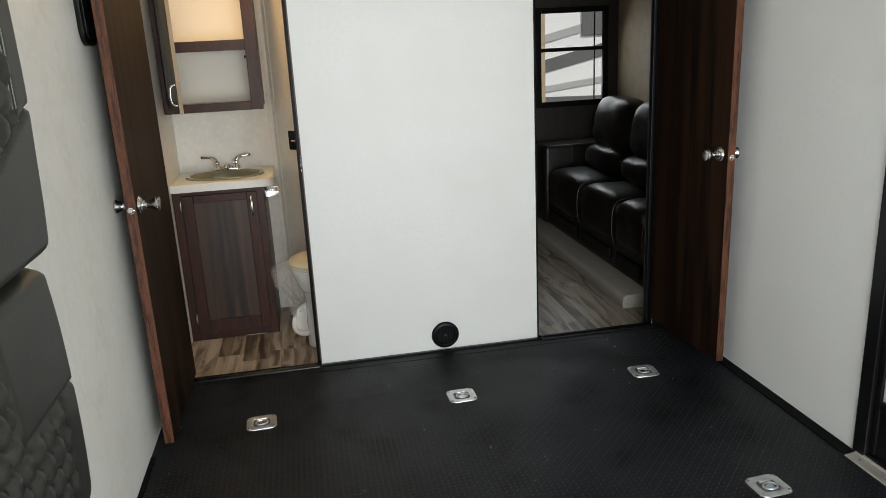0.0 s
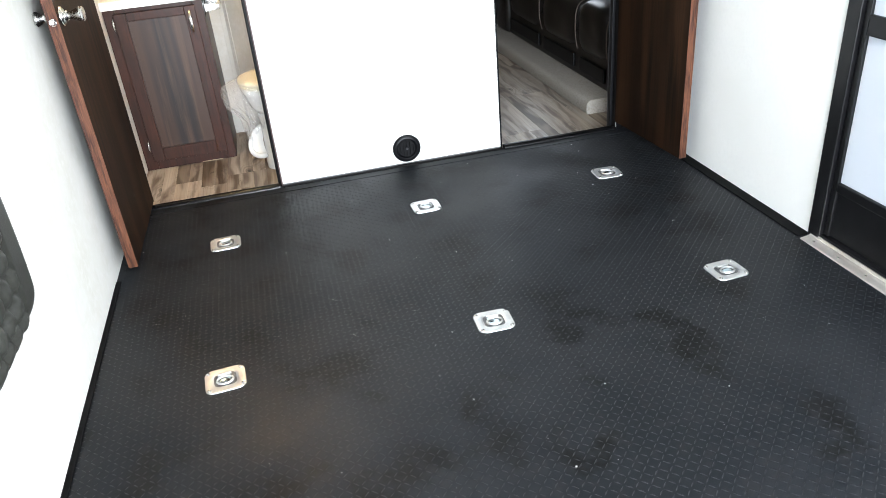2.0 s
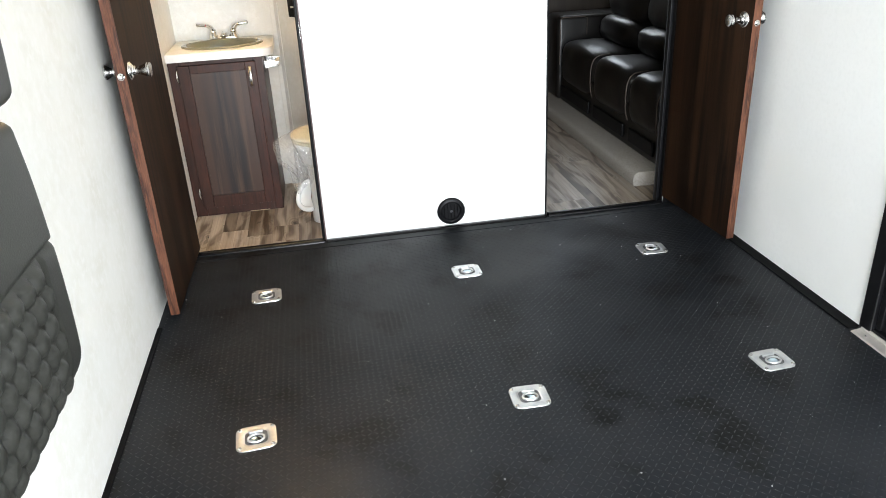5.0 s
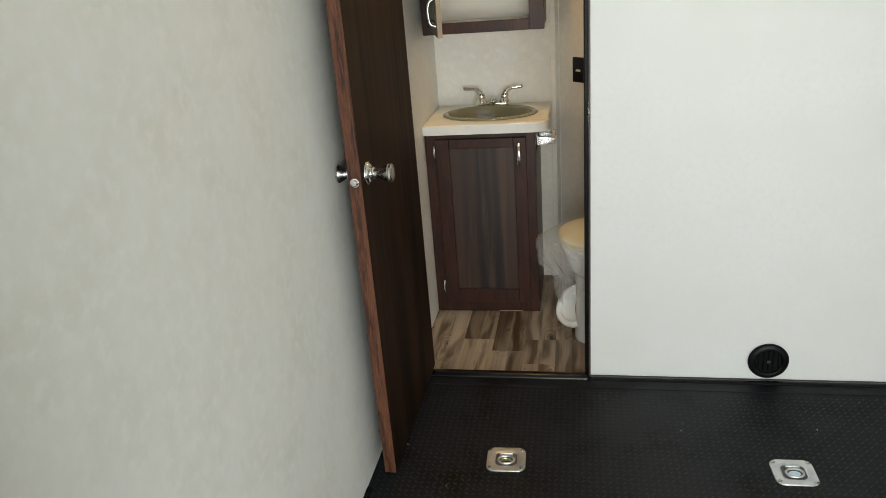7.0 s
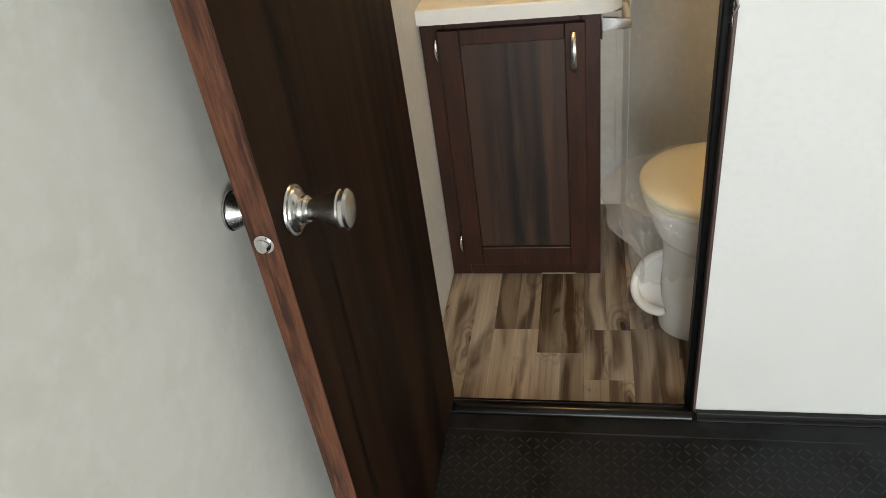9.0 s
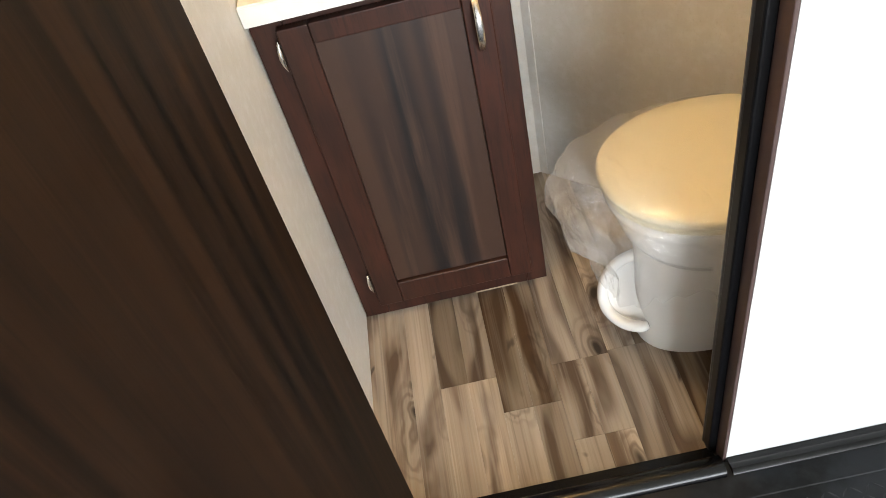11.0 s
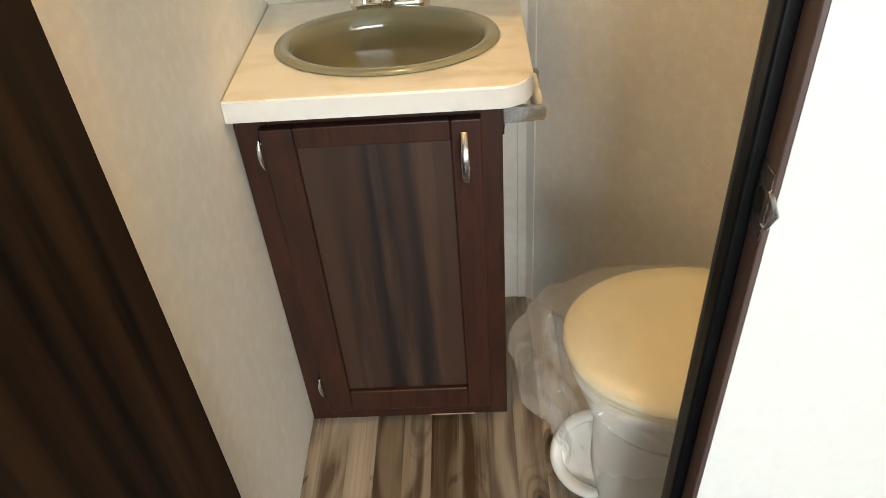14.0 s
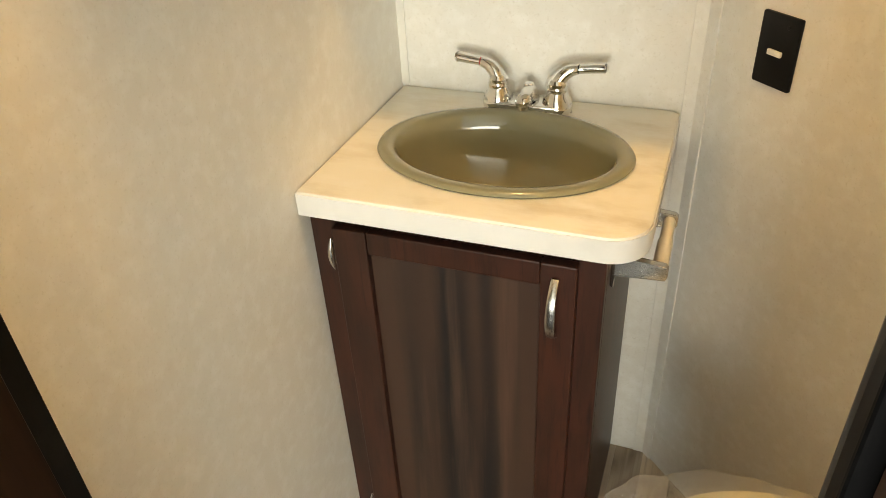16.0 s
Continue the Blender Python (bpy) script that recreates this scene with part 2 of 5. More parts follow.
def plank_material(name, low, high, warmth, figure):
    """Printed walnut boards: bent growth rings, streaks and a tone of its own for each board; low, high: how pale; figure: how strongly marked."""
    m = bpy.data.materials.new(name)
    m.use_nodes = True
    nt, link = m.node_tree, m.node_tree.links.new
    b = nt.nodes["Principled BSDF"]
    b.inputs["Roughness"].default_value, b.inputs["Specular IOR Level"].default_value = 0.38, 0.4
    coord, info = nt.nodes.new("ShaderNodeTexCoord"), nt.nodes.new("ShaderNodeObjectInfo")
    shift = nt.nodes.new("ShaderNodeVectorMath")
    shift.operation = "MULTIPLY_ADD"
    link(info.outputs["Random"], shift.inputs[0])
    shift.inputs[1].default_value = (17.3, 11.1, 5.7)
    link(coord.outputs["Object"], shift.inputs[2])

    def stretched(sx, sy):
        mp = nt.nodes.new("ShaderNodeMapping")
        mp.inputs["Scale"].default_value = (sx, sy, 1)
        link(shift.outputs[0], mp.inputs[0])
        return mp.outputs[0]

    def noise_of(sx, sy, scale, detail, twist):
        n = nt.nodes.new("ShaderNodeTexNoise")
        n.inputs["Scale"].default_value, n.inputs["Detail"].default_value, n.inputs["Distortion"].default_value = scale, detail, twist
        link(stretched(sx, sy), n.inputs["Vector"])
        return n.outputs[0]

    def span(value, a, c, lo=0.0, hi=1.0):
        r = nt.nodes.new("ShaderNodeMapRange")
        r.inputs[1].default_value, r.inputs[2].default_value, r.inputs[3].default_value, r.inputs[4].default_value = a, c, lo, hi
        link(value, r.inputs[0])
        return r.outputs[0]

    def blend(fac, a, c):
        mix = nt.nodes.new("ShaderNodeMix")
        mix.data_type = "RGBA"
        link(fac, mix.inputs[0])
        for k, v in ((6, a), (7, c)):
            if isinstance(v, tuple):
                mix.inputs[k].default_value = (*v, 1)
            else:
                link(v, mix.inputs[k])
        return mix.outputs[2]

    def times(a, c):
        n = nt.nodes.new("ShaderNodeMath")
        n.operation = "MULTIPLY"
        link(a, n.inputs[0]), link(c, n.inputs[1])
        return n.outputs[0]

    wave = nt.nodes.new("ShaderNodeTexWave")
    wave.inputs["Scale"].default_value, wave.inputs["Distortion"].default_value = 4.0, 13.0
    wave.inputs["Detail"].default_value, wave.inputs["Detail Scale"].default_value = 2.0, 1.3
    link(stretched(1.0, 0.30), wave.inputs["Vector"])
    rings = times(span(wave.outputs[1], 0.25, 0.85), span(noise_of(5, 1.4, 2.0, 3, 0.5), 0.50 - 0.12 * figure, 0.66 - 0.10 * figure))
    base = blend(span(noise_of(14, 1.0, 1.6, 4, 0.3), 0.38, 0.66), (0.40, 0.305, 0.215), (0.54, 0.45, 0.35))
    base = blend(rings, base, (0.135, 0.080, 0.045))
    base = blend(span(noise_of(60, 1.6, 2.0, 4, 0.4), 0.55, 0.78, 0.0, 0.6), base, (0.19, 0.125, 0.08))
    base = blend(span(noise_of(9, 5, 1.5, 2, 1.2), 0.70, 0.78), base, (0.05, 0.032, 0.02))
    base = blend(span(noise_of(150, 1.1, 1.5, 3, 0.2), 0.52, 0.74, 0.0, 0.40), base, (0.15, 0.098, 0.062))
    base = blend(span(noise_of(40, 0.7, 2.0, 3, 0.6), 0.52, 0.74, 0.0, 0.6), base, (0.50, 0.44, 0.36))
    # knots, with the growth rings bent round them
    bent = nt.nodes.new("ShaderNodeVectorMath")
    bent.operation = "MULTIPLY_ADD"
    link(noise_of(3, 1.5, 4.0, 3, 0.3), bent.inputs[0])
    bent.inputs[1].default_value = (0.05, 0.09, 0.0)
    link(stretched(1.0, 0.45), bent.inputs[2])
    cell = nt.nodes.new("ShaderNodeTexVoronoi")
    cell.inputs["Scale"].default_value = 7.5
    link(bent.outputs[0], cell.inputs["Vector"])
    sine = nt.nodes.new("ShaderNodeMath")
    sine.operation = "SINE"
    link(span(cell.outputs["Distance"], 0, 1, 0, 62), sine.inputs[0])
    flame = times(span(sine.outputs[0], -0.2, 1.0), span(cell.outputs["Distance"], 0.08, 0.42, 0.70, 0.0))
    base = blend(flame, base, (0.105, 0.062, 0.036))
    base = blend(span(cell.outputs["Distance"], 0.05, 0.13, 0.95, 0.0), base, (0.035, 0.022, 0.014))
    hsv = nt.nodes.new("ShaderNodeHueSaturation")
    link(span(info.outputs["Random"], 0, 1, low, high), hsv.inputs["Value"])
    hsv.inputs["Saturation"].default_value = warmth
    tone = nt.nodes.new("ShaderNodeMath")
    tone.operation = "FRACT"
    link(span(info.outputs["Random"], 0, 1, 0.0, 7.31), tone.inputs[0])
    base = blend(span(tone.outputs[0], 0.45, 1.0, 0.0, 0.40), base, (0.205, 0.185, 0.165))
    link(base, hsv.inputs["Color"])
    link(hsv.outputs[0], b.inputs["Base Color"])
    return m


M["plank_pale"] = plank_material("pale_vinyl_plank", 0.96, 1.22, 0.80, 0.7)
M["plank_mid"] = plank_material("tan_vinyl_plank", 0.70, 0.94, 0.84, 1.1)
M["plank_dark"] = plank_material("brown_vinyl_plank", 0.50, 0.64, 1.08, 1.7)
M["bag"] = clear("clear_plastic_film", (1.0, 1.0, 1.0), 0.14, 0.06, 0.11, 0.9)
for node in list(M["bag"].node_tree.nodes):
    if node.bl_idname == "ShaderNodeBsdfDiffuse":
        tree = M["bag"].node_tree
        haze, both = tree.nodes.new("ShaderNodeBsdfTranslucent"), tree.nodes.new("ShaderNodeAddShader")
        haze.inputs[0].default_value, node.inputs[0].default_value = (0.40, 0.40, 0.40, 1), (0.85, 0.85, 0.85, 1)
        target = node.outputs[0].links[0].to_socket
        tree.links.new(node.outputs[0], both.inputs[0]), tree.links.new(haze.outputs[0], both.inputs[1]), tree.links.new(both.outputs[0], target)
M["frost"] = clear("frosted_pane", (0, 0, 0), 0.35, 0.3)
for node in list(M["frost"].node_tree.nodes):
    if node.bl_idname == "ShaderNodeBsdfTransparent":
        swap = M["frost"].node_tree.nodes.new("ShaderNodeBsdfTranslucent")
        swap.inputs[0].default_value = (0.72, 0.76, 0.80, 1)
        M["frost"].node_tree.links.new(swap.outputs[0], node.outputs[0].links[0].to_socket)
M["glass"] = clear("window_glass", (0.93, 0.95, 0.95), 0.0, 0.02)


# ---- mesh helpers ----
def part(name, bm, mat, parent=None, label="", smooth=False, angle=0.6):
    """Links a bmesh as one mesh object, under parent if there is one."""
    bmesh.ops.recalc_face_normals(bm, faces=bm.faces)
    mesh = bpy.data.meshes.new(name)
    bm.to_mesh(mesh)
    bm.free()
    mesh.materials.append(mat)
    if smooth:
        mesh.polygons.foreach_set("use_smooth", [True] * len(mesh.polygons))
        mesh.set_sharp_from_angle(angle=angle)
    ob = new(name, mesh)
    if parent:
        ob.parent = parent
        ob.matrix_parent_inverse = parent.matrix_world.inverted()
    if label:
        tagged(ob, label)
    return ob


def thing(name, label, category, at=(0, 0, 0), group=""):
    ob = new(name)
    ob.empty_display_size = 0.1
    ob.matrix_world = pose(*at)
    return tagged(ob, label, category, group)


def slab(bm, x0, x1, y0, y1, z0, z1, bevel=0.0, segments=2, m=None):
    made = bmesh.ops.create_cube(bm, size=1)["verts"]
    for v in made:
        v.co = Vector(((x0 + x1) / 2 + v.co.x * (x1 - x0), (y0 + y1) / 2 + v.co.y * (y1 - y0), (z0 + z1) / 2 + v.co.z * (z1 - z0)))
    if bevel:
        edges = list({e for v in made for e in v.link_edges})
        made = list({v for f in bmesh.ops.bevel(bm, geom=edges, offset=bevel, segments=segments, profile=0.5, affect="EDGES")["faces"] for v in f.verts} | {v for v in made if v.is_valid})
    if m is not None:
        bmesh.ops.transform(bm, matrix=m, verts=[v for v in made if v.is_valid])
    return bm


def box(x0, x1, y0, y1, z0, z1, bevel=0.0, segments=2):
    return slab(bmesh.new(), x0, x1, y0, y1, z0, z1, bevel, segments)


def prism(points, depth, m, bevel=0.0, segments=2):
    """A polygon in the plane z = 0, drawn out by depth along z, then posed by m."""
    bm = bmesh.new()
    low = [bm.verts.new((x, y, 0)) for x, y in points]
    high = [bm.verts.new((x, y, depth)) for x, y in points]
    bm.faces.new(low[::-1]), bm.faces.new(high)
    n = len(points)
    for i in range(n):
        bm.faces.new((low[i], low[(i + 1) % n], high[(i + 1) % n], high[i]))
    if bevel:
        rim = [e for e in bm.edges if len({round(v.co.z, 6) for v in e.verts}) == 1]
        bmesh.ops.bevel(bm, geom=rim, offset=bevel, segments=segments, profile=0.5, affect="EDGES")
    bmesh.ops.transform(bm, matrix=m, verts=bm.verts)
    return bm


def rounded(w, h, r, n=5, cx=0.0, cy=0.0):
    pts = []
    for k, (sx, sy) in enumerate(((1, 1), (-1, 1), (-1, -1), (1, -1))):
        for i in range(n + 1):
            a = math.pi / 2 * (k + i / n)
            pts.append((cx + sx * (w / 2 - r) + r * math.cos(a), cy + sy * (h / 2 - r) + r * math.sin(a)))
    return pts


def lathe(bm, profile, m, seg=24, sx=1.0, sy=1.0):
    """Rings of (radius, height) about z, posed by m; a radius of 0 closes an end."""
    rings = []
    for r, z in profile:
        if r < 1e-6:
            rings.append([bm.verts.new(m @ Vector((0, 0, z)))])
        else:
            rings.append([bm.verts.new(m @ Vector((r * sx * math.cos(2 * math.pi * i / seg), r * sy * math.sin(2 * math.pi * i / seg), z))) for i in range(seg)])
    for a, b in zip(rings, rings[1:]):
        for i in range(seg):
            j = (i + 1) % seg
            if len(a) == 1 and len(b) == 1:
                continue
            if len(a) == 1:
                bm.faces.new((a[0], b[i], b[j]))
            elif len(b) == 1:
                bm.faces.new((a[i], a[j], b[0]))
            else:
                bm.faces.new((a[i], a[j], b[j], b[i]))
    return bm


def tube(bm, points, radii, seg=12, flat=1.0):
    """A tube through points, with a radius at each; closed at both ends."""
    points = [Vector(p) for p in points]
    if not hasattr(radii, "__len__"):
        radii = [radii] * len(points)
    rings, side = [], None
    for i, p in enumerate(points):
        way = (points[min(i + 1, len(points) - 1)] - points[max(i - 1, 0)]).normalized()
        if side is None:
            side = way.orthogonal().normalized()
        side = (side - way * side.dot(way)).normalized()
        up = way.cross(side)
        rings.append([bm.verts.new(p + radii[i] * (side * math.cos(2 * math.pi * k / seg) + up * flat * math.sin(2 * math.pi * k / seg))) for k in range(seg)])
    for a, b in zip(rings, rings[1:]):
        for k in range(seg):
            bm.faces.new((a[k], a[(k + 1) % seg], b[(k + 1) % seg], b[k]))
    bm.faces.new(rings[0][::-1]), bm.faces.new(rings[-1])
    return bm


def eased(points, radii, n=5):
    """A smooth line through points (Catmull-Rom), with its radii."""
    pts = [Vector(p) for p in points]
    out, rad = [], []
    for i in range(len(pts) - 1):
        a, b, c, d = pts[max(i - 1, 0)], pts[i], pts[i + 1], pts[min(i + 2, len(pts) - 1)]
        for k in range(n):
            t = k / n
            out.append(0.5 * (2 * b + (c - a) * t + (2 * a - 5 * b + 4 * c - d) * t ** 2 + (3 * b - a - 3 * c + d) * t ** 3))
            rad.append(radii[i] + (radii[i + 1] - radii[i]) * t)
    return out + [pts[-1]], rad + [radii[-1]]


def structure(name, bm, mat, label="", smooth=False, category=""):
    return tagged(part(name, bm, mat, None, "", smooth), label, category, kind="structure")


# ---- the plan ----
W, H, REAR = 2.40, 2.42, -4.20       # inner width and height, rear end of the cargo room
ZB = -0.025                          # floor of the bath and living room
LO0, LO1, RO0, RO1, HEAD = 0.048, 0.646, 1.683, 2.280, 2.0   # the two door openings in the partition
BACK, CORNER = 0.93, 0.515           # back wall of the bath, and where its slanted wall starts
FLIP = Matrix(((1, 0, 0, 0), (0, 0, -1, 0), (0, 1, 0, 0), (0, 0, 0, 1)))   # (x, z) drawings stood upright, depth towards -y

# ---- walls, floors, ceilings ----
structure("wall_left", box(-0.06, 0, REAR, 0.0, -0.1, H), M["cream"], "cream mottled vinyl side wall of the cargo room")
structure("wall_bath_side", box(-0.06, 0, 0.0, BACK + 0.05, -0.1, H), M["vinyl"], "beige parchment-textured bathroom side wall")
RD0, RD1, RDH = -2.02, -1.262, 1.95   # side entrance door in the right wall
structure("wall_right", prism([(REAR, -0.1), (RD0, -0.1), (RD0, RDH), (RD1, RDH), (RD1, -0.1), (0.3, -0.1), (0.3, H), (REAR, H)], 0.06, Matrix(((0, 0, 1, W), (1, 0, 0, 0), (0, 1, 0, 0), (0, 0, 0, 1)))), M["white"], "white panelled side wall with an entrance door")
structure("wall_partition", prism([(0, -0.1), (LO0, -0.1), (LO0, HEAD), (LO1, HEAD), (LO1, -0.1), (RO0, -0.1), (RO0, HEAD), (RO1, HEAD), (RO1, -0.1), (W, -0.1), (W, H), (0, H)], 0.04, FLIP @ pose(0, 0, -0.04)), M["white"], "glossy white partition wall with two doorways")
structure("wall_rear", prism([(-0.06, -0.1), (0.08, -0.1), (0.08, 2.1), (2.32, 2.1), (2.32, -0.1), (W + 0.06, -0.1), (W + 0.06, H), (-0.06, H)], 0.06, FLIP @ pose(0, 0, -REAR)), M["white"], "rear wall with a wide loading doorway")
structure("floor", box(0, W, REAR, -0.004, -0.1, 0.0), M["rubber"], "black rubber tread-plate floor with light grit")
structure("ceiling", box(-0.06, W + 0.06, REAR, 0.04, H, H + 0.05), M["ceiling"], "off-white cargo room ceiling")
structure("wall_bath_back", box(0, CORNER, BACK, BACK + 0.05, -0.1, 2.1), M["vinyl"], "beige parchment-textured bathroom back wall")
END = CORNER + (BACK - 0.045) / math.tan(radians(44))
slant = [(CORNER, BACK), (END, 0.042), (END + 0.06, 0.042), (CORNER + 0.03, BACK + 0.05)]
structure("wall_bath_slanted", prism(slant, 2.2, pose(0, 0, -0.1)), M["vinyl"], "beige slanted bathroom wall")
structure("wall_bath_front", box(LO1 + 0.03, END, 0.04, 0.046, ZB, 2.02), M["vinyl"], "beige inner face of the partition")
structure("ceiling_bath", prism([(0, 0.04), (END + 0.06, 0.042), (CORNER + 0.03, BACK + 0.05), (0, BACK + 0.05)], 0.04, pose(0, 0, 2.02)), M["ceiling"], "off-white bathroom ceiling")

# corner trim strips of the bath
strip = bmesh.new()
slab(strip, CORNER - 0.022, CORNER + 0.002, BACK - 0.004, BACK, ZB, 2.02, 0.001, 1)
slab(strip, 0, 0.024, -0.004, 0, ZB, 2.02, 0.001, 1, pose(CORNER, BACK, 0, 0, 0, -44))
structure("trim_corner", strip, M["vinyl"], "beige strip over the wall joint")
structure("trim_corner_left", box(0, 0.014, BACK - 0.003, BACK, 0.8, 2.02), M["paper"], "white strip in the wall corner")

# living room beyond the right doorway, with its slide-out
SX0, SX1, SY0, SY1 = 2.30, 3.10, 0.33, 2.30
structure("wall_living_back", box(1.2, SX1 + 0.06, 4.2, 4.25, -0.1, H), M["tan"], "tan end wall of the living room")
# out of view; its pale tan is chosen to throw light back onto the carpet step
structure("wall_living_left", box(END + 0.062, END + 0.10, 0.042, 4.2, -0.1, H), M["tan"], "unseen living room wall, tan to bounce light")
structure("ceiling_living", box(CORNER, SX1 + 0.06, 0.042, 4.25, H + 0.002, H + 0.05), M["ceiling"], "off-white living room ceiling")
structure("wall_living_side", box(W, W + 0.06, SY1 + 0.05, 4.2, -0.1, H), M["tan"], "tan side wall of the living room")
structure("wall_slide_header", box(W, W + 0.06, 0.302, SY1 + 0.05, 1.95, H), M["dark_board"], "dark valance over the slide-out")
structure("wall_slide_back", box(SX1, SX1 + 0.04, SY0 - 0.04, SY1 + 0.04, 0.0, 2.0), M["tan"], "tan long wall of the slide-out")
structure("wall_slide_near", box(W + 0.062, SX1, SY0 - 0.04, SY0, 0.0, 2.0), M["dark_board"], "dark end wall of the slide-out")
structure("ceiling_slide", box(W + 0.062, SX1 + 0.04, SY0 - 0.04, SY1 + 0.04, 2.0, 2.04), M["ceiling"], "off-white slide-out ceiling")
WX0, WX1, WZ0, WZ1 = 2.47, 2.985, 0.905, 1.575
frame_hole = prism([(W - 0.09, 0.02), (SX1, 0.02), (SX1, 2.0), (W - 0.09, 2.0), (W - 0.09, WZ1), (WX0, WZ1), (WX1, WZ1), (WX1, WZ0), (WX0, WZ0), (WX0, WZ1 - 0.0005), (W - 0.09, WZ1 - 0.0005)], 0.04, FLIP @ pose(0, 0, -SY1 - 0.04))
structure("wall_slide_far", frame_hole, M["dark_board"], "dark end wall of the slide-out with a window")


def window_unit():
    ob = structure("window_1", prism(rounded(WX1 - WX0, WZ1 - WZ0, 0.03, 4, (WX0 + WX1) / 2, (WZ0 + WZ1) / 2), 0.004, FLIP @ pose(0, 0, -SY1 - 0.022)), M["glass"], "small window with a dark frame and a cross bar", category="window")
    ob.visible_shadow = False
    cz = 1.30
    for name, (x0, x1, z0, z1) in {"window_frame": (WX0 - 0.03, WX0 + 0.012, WZ0 - 0.03, WZ1 + 0.03), "window_frame.001": (WX1 - 0.012, WX1 + 0.03, WZ0 - 0.03, WZ1 + 0.03)}.items():
        part("window_frame", box(x0, x1, SY1 - 0.014, SY1 - 0.001, z0, z1, 0.003), M["black"], ob)
    for z0, z1 in ((WZ0 - 0.03, WZ0 + 0.012), (WZ1 - 0.012, WZ1 + 0.03), (cz - 0.014, cz + 0.014)):
        part("window_rail", box(WX0 + 0.0125, WX1 - 0.0125, SY1 - 0.012, SY1 - 0.001, z0, z1, 0.003), M["black"], ob)
    part("mullion", box(WX1 - 0.085, WX1 - 0.075, SY1 - 0.010, SY1 - 0.001, WZ0 + 0.013, WZ1 - 0.013, 0.002), M["black"], ob)


window_unit()
for name, y0, y1, x0, x1 in (("baseboard", REAR, -0.64, 0.0, 0.018), ("baseboard.001", -1.26, -0.006, W - 0.046, W), ("baseboard.002", REAR, RD0, W - 0.034, W)):
    structure("baseboard", box(x0, x1, y0, y1, 0.0, 0.006, 0.002), M["edge_black"], "flat black edge strip along the wall")
structure("baseboard", prism([(-0.034, 0.0005), (-0.034, 0.004), (-0.030, 0.0085), (-0.023, 0.011), (-0.016, 0.010), (-0.012, 0.007), (-0.0005, 0.0065), (-0.0005, 0.0005)], RO0 - LO1, Matrix(((0, 0, 1, LO1), (1, 0, 0, 0), (0, 1, 0, 0), (0, 0, 0, 1)))), M["sill_black"], "low glossy black base strip under the partition", True)
structure("trim_mat_edge", prism([(-0.080, 0.0004), (-0.078, 0.0022), (-0.040, 0.0030), (-0.0345, 0.0030), (-0.0345, 0.0004)], W - 0.10, Matrix(((0, 0, 1, 0.07), (1, 0, 0, 0), (0, 1, 0, 0), (0, 0, 0, 1)))), M["rubber"], "smooth black rubber edge of the mat")
structure("ground", prism([(-60, -60), (60, -60), (60, 60), (-60, 60)], 0.1, pose(0, 0, -0.95)), M["asphalt"], "grey asphalt lot")


# door linings and thresholds
def lining(name, x_edge, sgn, face="edge_dark"):
    """Brown rebate with a black stop behind it, at one side of a doorway."""
    bm = bmesh.new()
    slab(bm, min(x_edge, x_edge - sgn * 0.006), max(x_edge, x_edge - sgn * 0.006), 0.0, 0.030, ZB, HEAD, 0.001, 1)
    ob = structure(name, bm, M[face], "dark door lining with a black stop")
    part("door_stop", box(min(x_edge, x_edge - sgn * 0.019), max(x_edge, x_edge - sgn * 0.019), 0.031, 0.056, ZB, HEAD, 0.004, 3), M["black"], ob)
    part("gasket", tube(bmesh.new(), [(x_edge - sgn * 0.014, 0.058, ZB + 0.001), (x_edge - sgn * 0.014, 0.058, HEAD)], 0.006, 10), M["gasket"], ob, "grey rubber gasket", smooth=True)
    return ob


lining("trim_lining_1", LO1, 1)
structure("trim_lining_2", box(LO0, LO0 + 0.003, 0.0005, 0.039, ZB, HEAD, 0.001, 1), M["black"], "black door lining")
lining("trim_lining_3", RO0, -1, "black")
lining("trim_lining_4", RO1, 1, "black")
for x0, x1 in ((LO0 + 0.03, LO1 - 0.037), (RO0 + 0.037, RO1 - 0.037)):
    nose = [(-0.034 + 0.021 * (1 - math.cos(a)), 0.003 + 0.0155 * math.sin(a)) for a in [math.pi * k / 12 for k in range(13)]]
    bm = prism([(-0.034, 0.0)] + nose + [(0.009, ZB + 0.008), (0.0385, ZB + 0.006), (0.0385, ZB), (0.0, ZB), (0.0, 0.0)], x1 - x0 + 0.05, Matrix(((0, 0, 1, x0 - 0.025), (1, 0, 0, 0), (0, 1, 0, 0), (0, 0, 0, 1))))
    structure("threshold", bm, M["sill_black"], "glossy black bullnose threshold strip", smooth=True)


# ---- cargo room ----
def door_knob(parent, x, y, z, sgn, reach):
    """A flared chrome knob on a round rose, sticking out along sgn * x."""
    m = pose(x, y, z) @ Matrix.Rotation(sgn * math.pi / 2, 4, "Y") @ Matrix.Diagonal((1, 1, reach, 1))
    knob = part("knob", lathe(bmesh.new(), [(0.0, 0.0), (0.012, 0.0), (0.012, 0.022), (0.0125, 0.026), (0.017, 0.036), (0.0215, 0.046), (0.0228, 0.049), (0.0215, 0.0505), (0.0235, 0.0525), (0.0235, 0.0560), (0.0205, 0.0585), (0.012, 0.0595), (0, 0.0600)], m, 28), M["steel"], parent, "brushed nickel knob", True)
    part("rose", lathe(bmesh.new(), [(0, 0.0005), (0.0295, 0.0005), (0.0305, 0.002), (0.0295, 0.004), (0.026, 0.0045), (0.025, 0.0065), (0.022, 0.009), (0.016, 0.0105), (0.0150, 0.0135), (0.0165, 0.0155), (0.0145, 0.0175), (0, 0.0175)], m, 28), M["steel"], knob, "", True)
    return knob


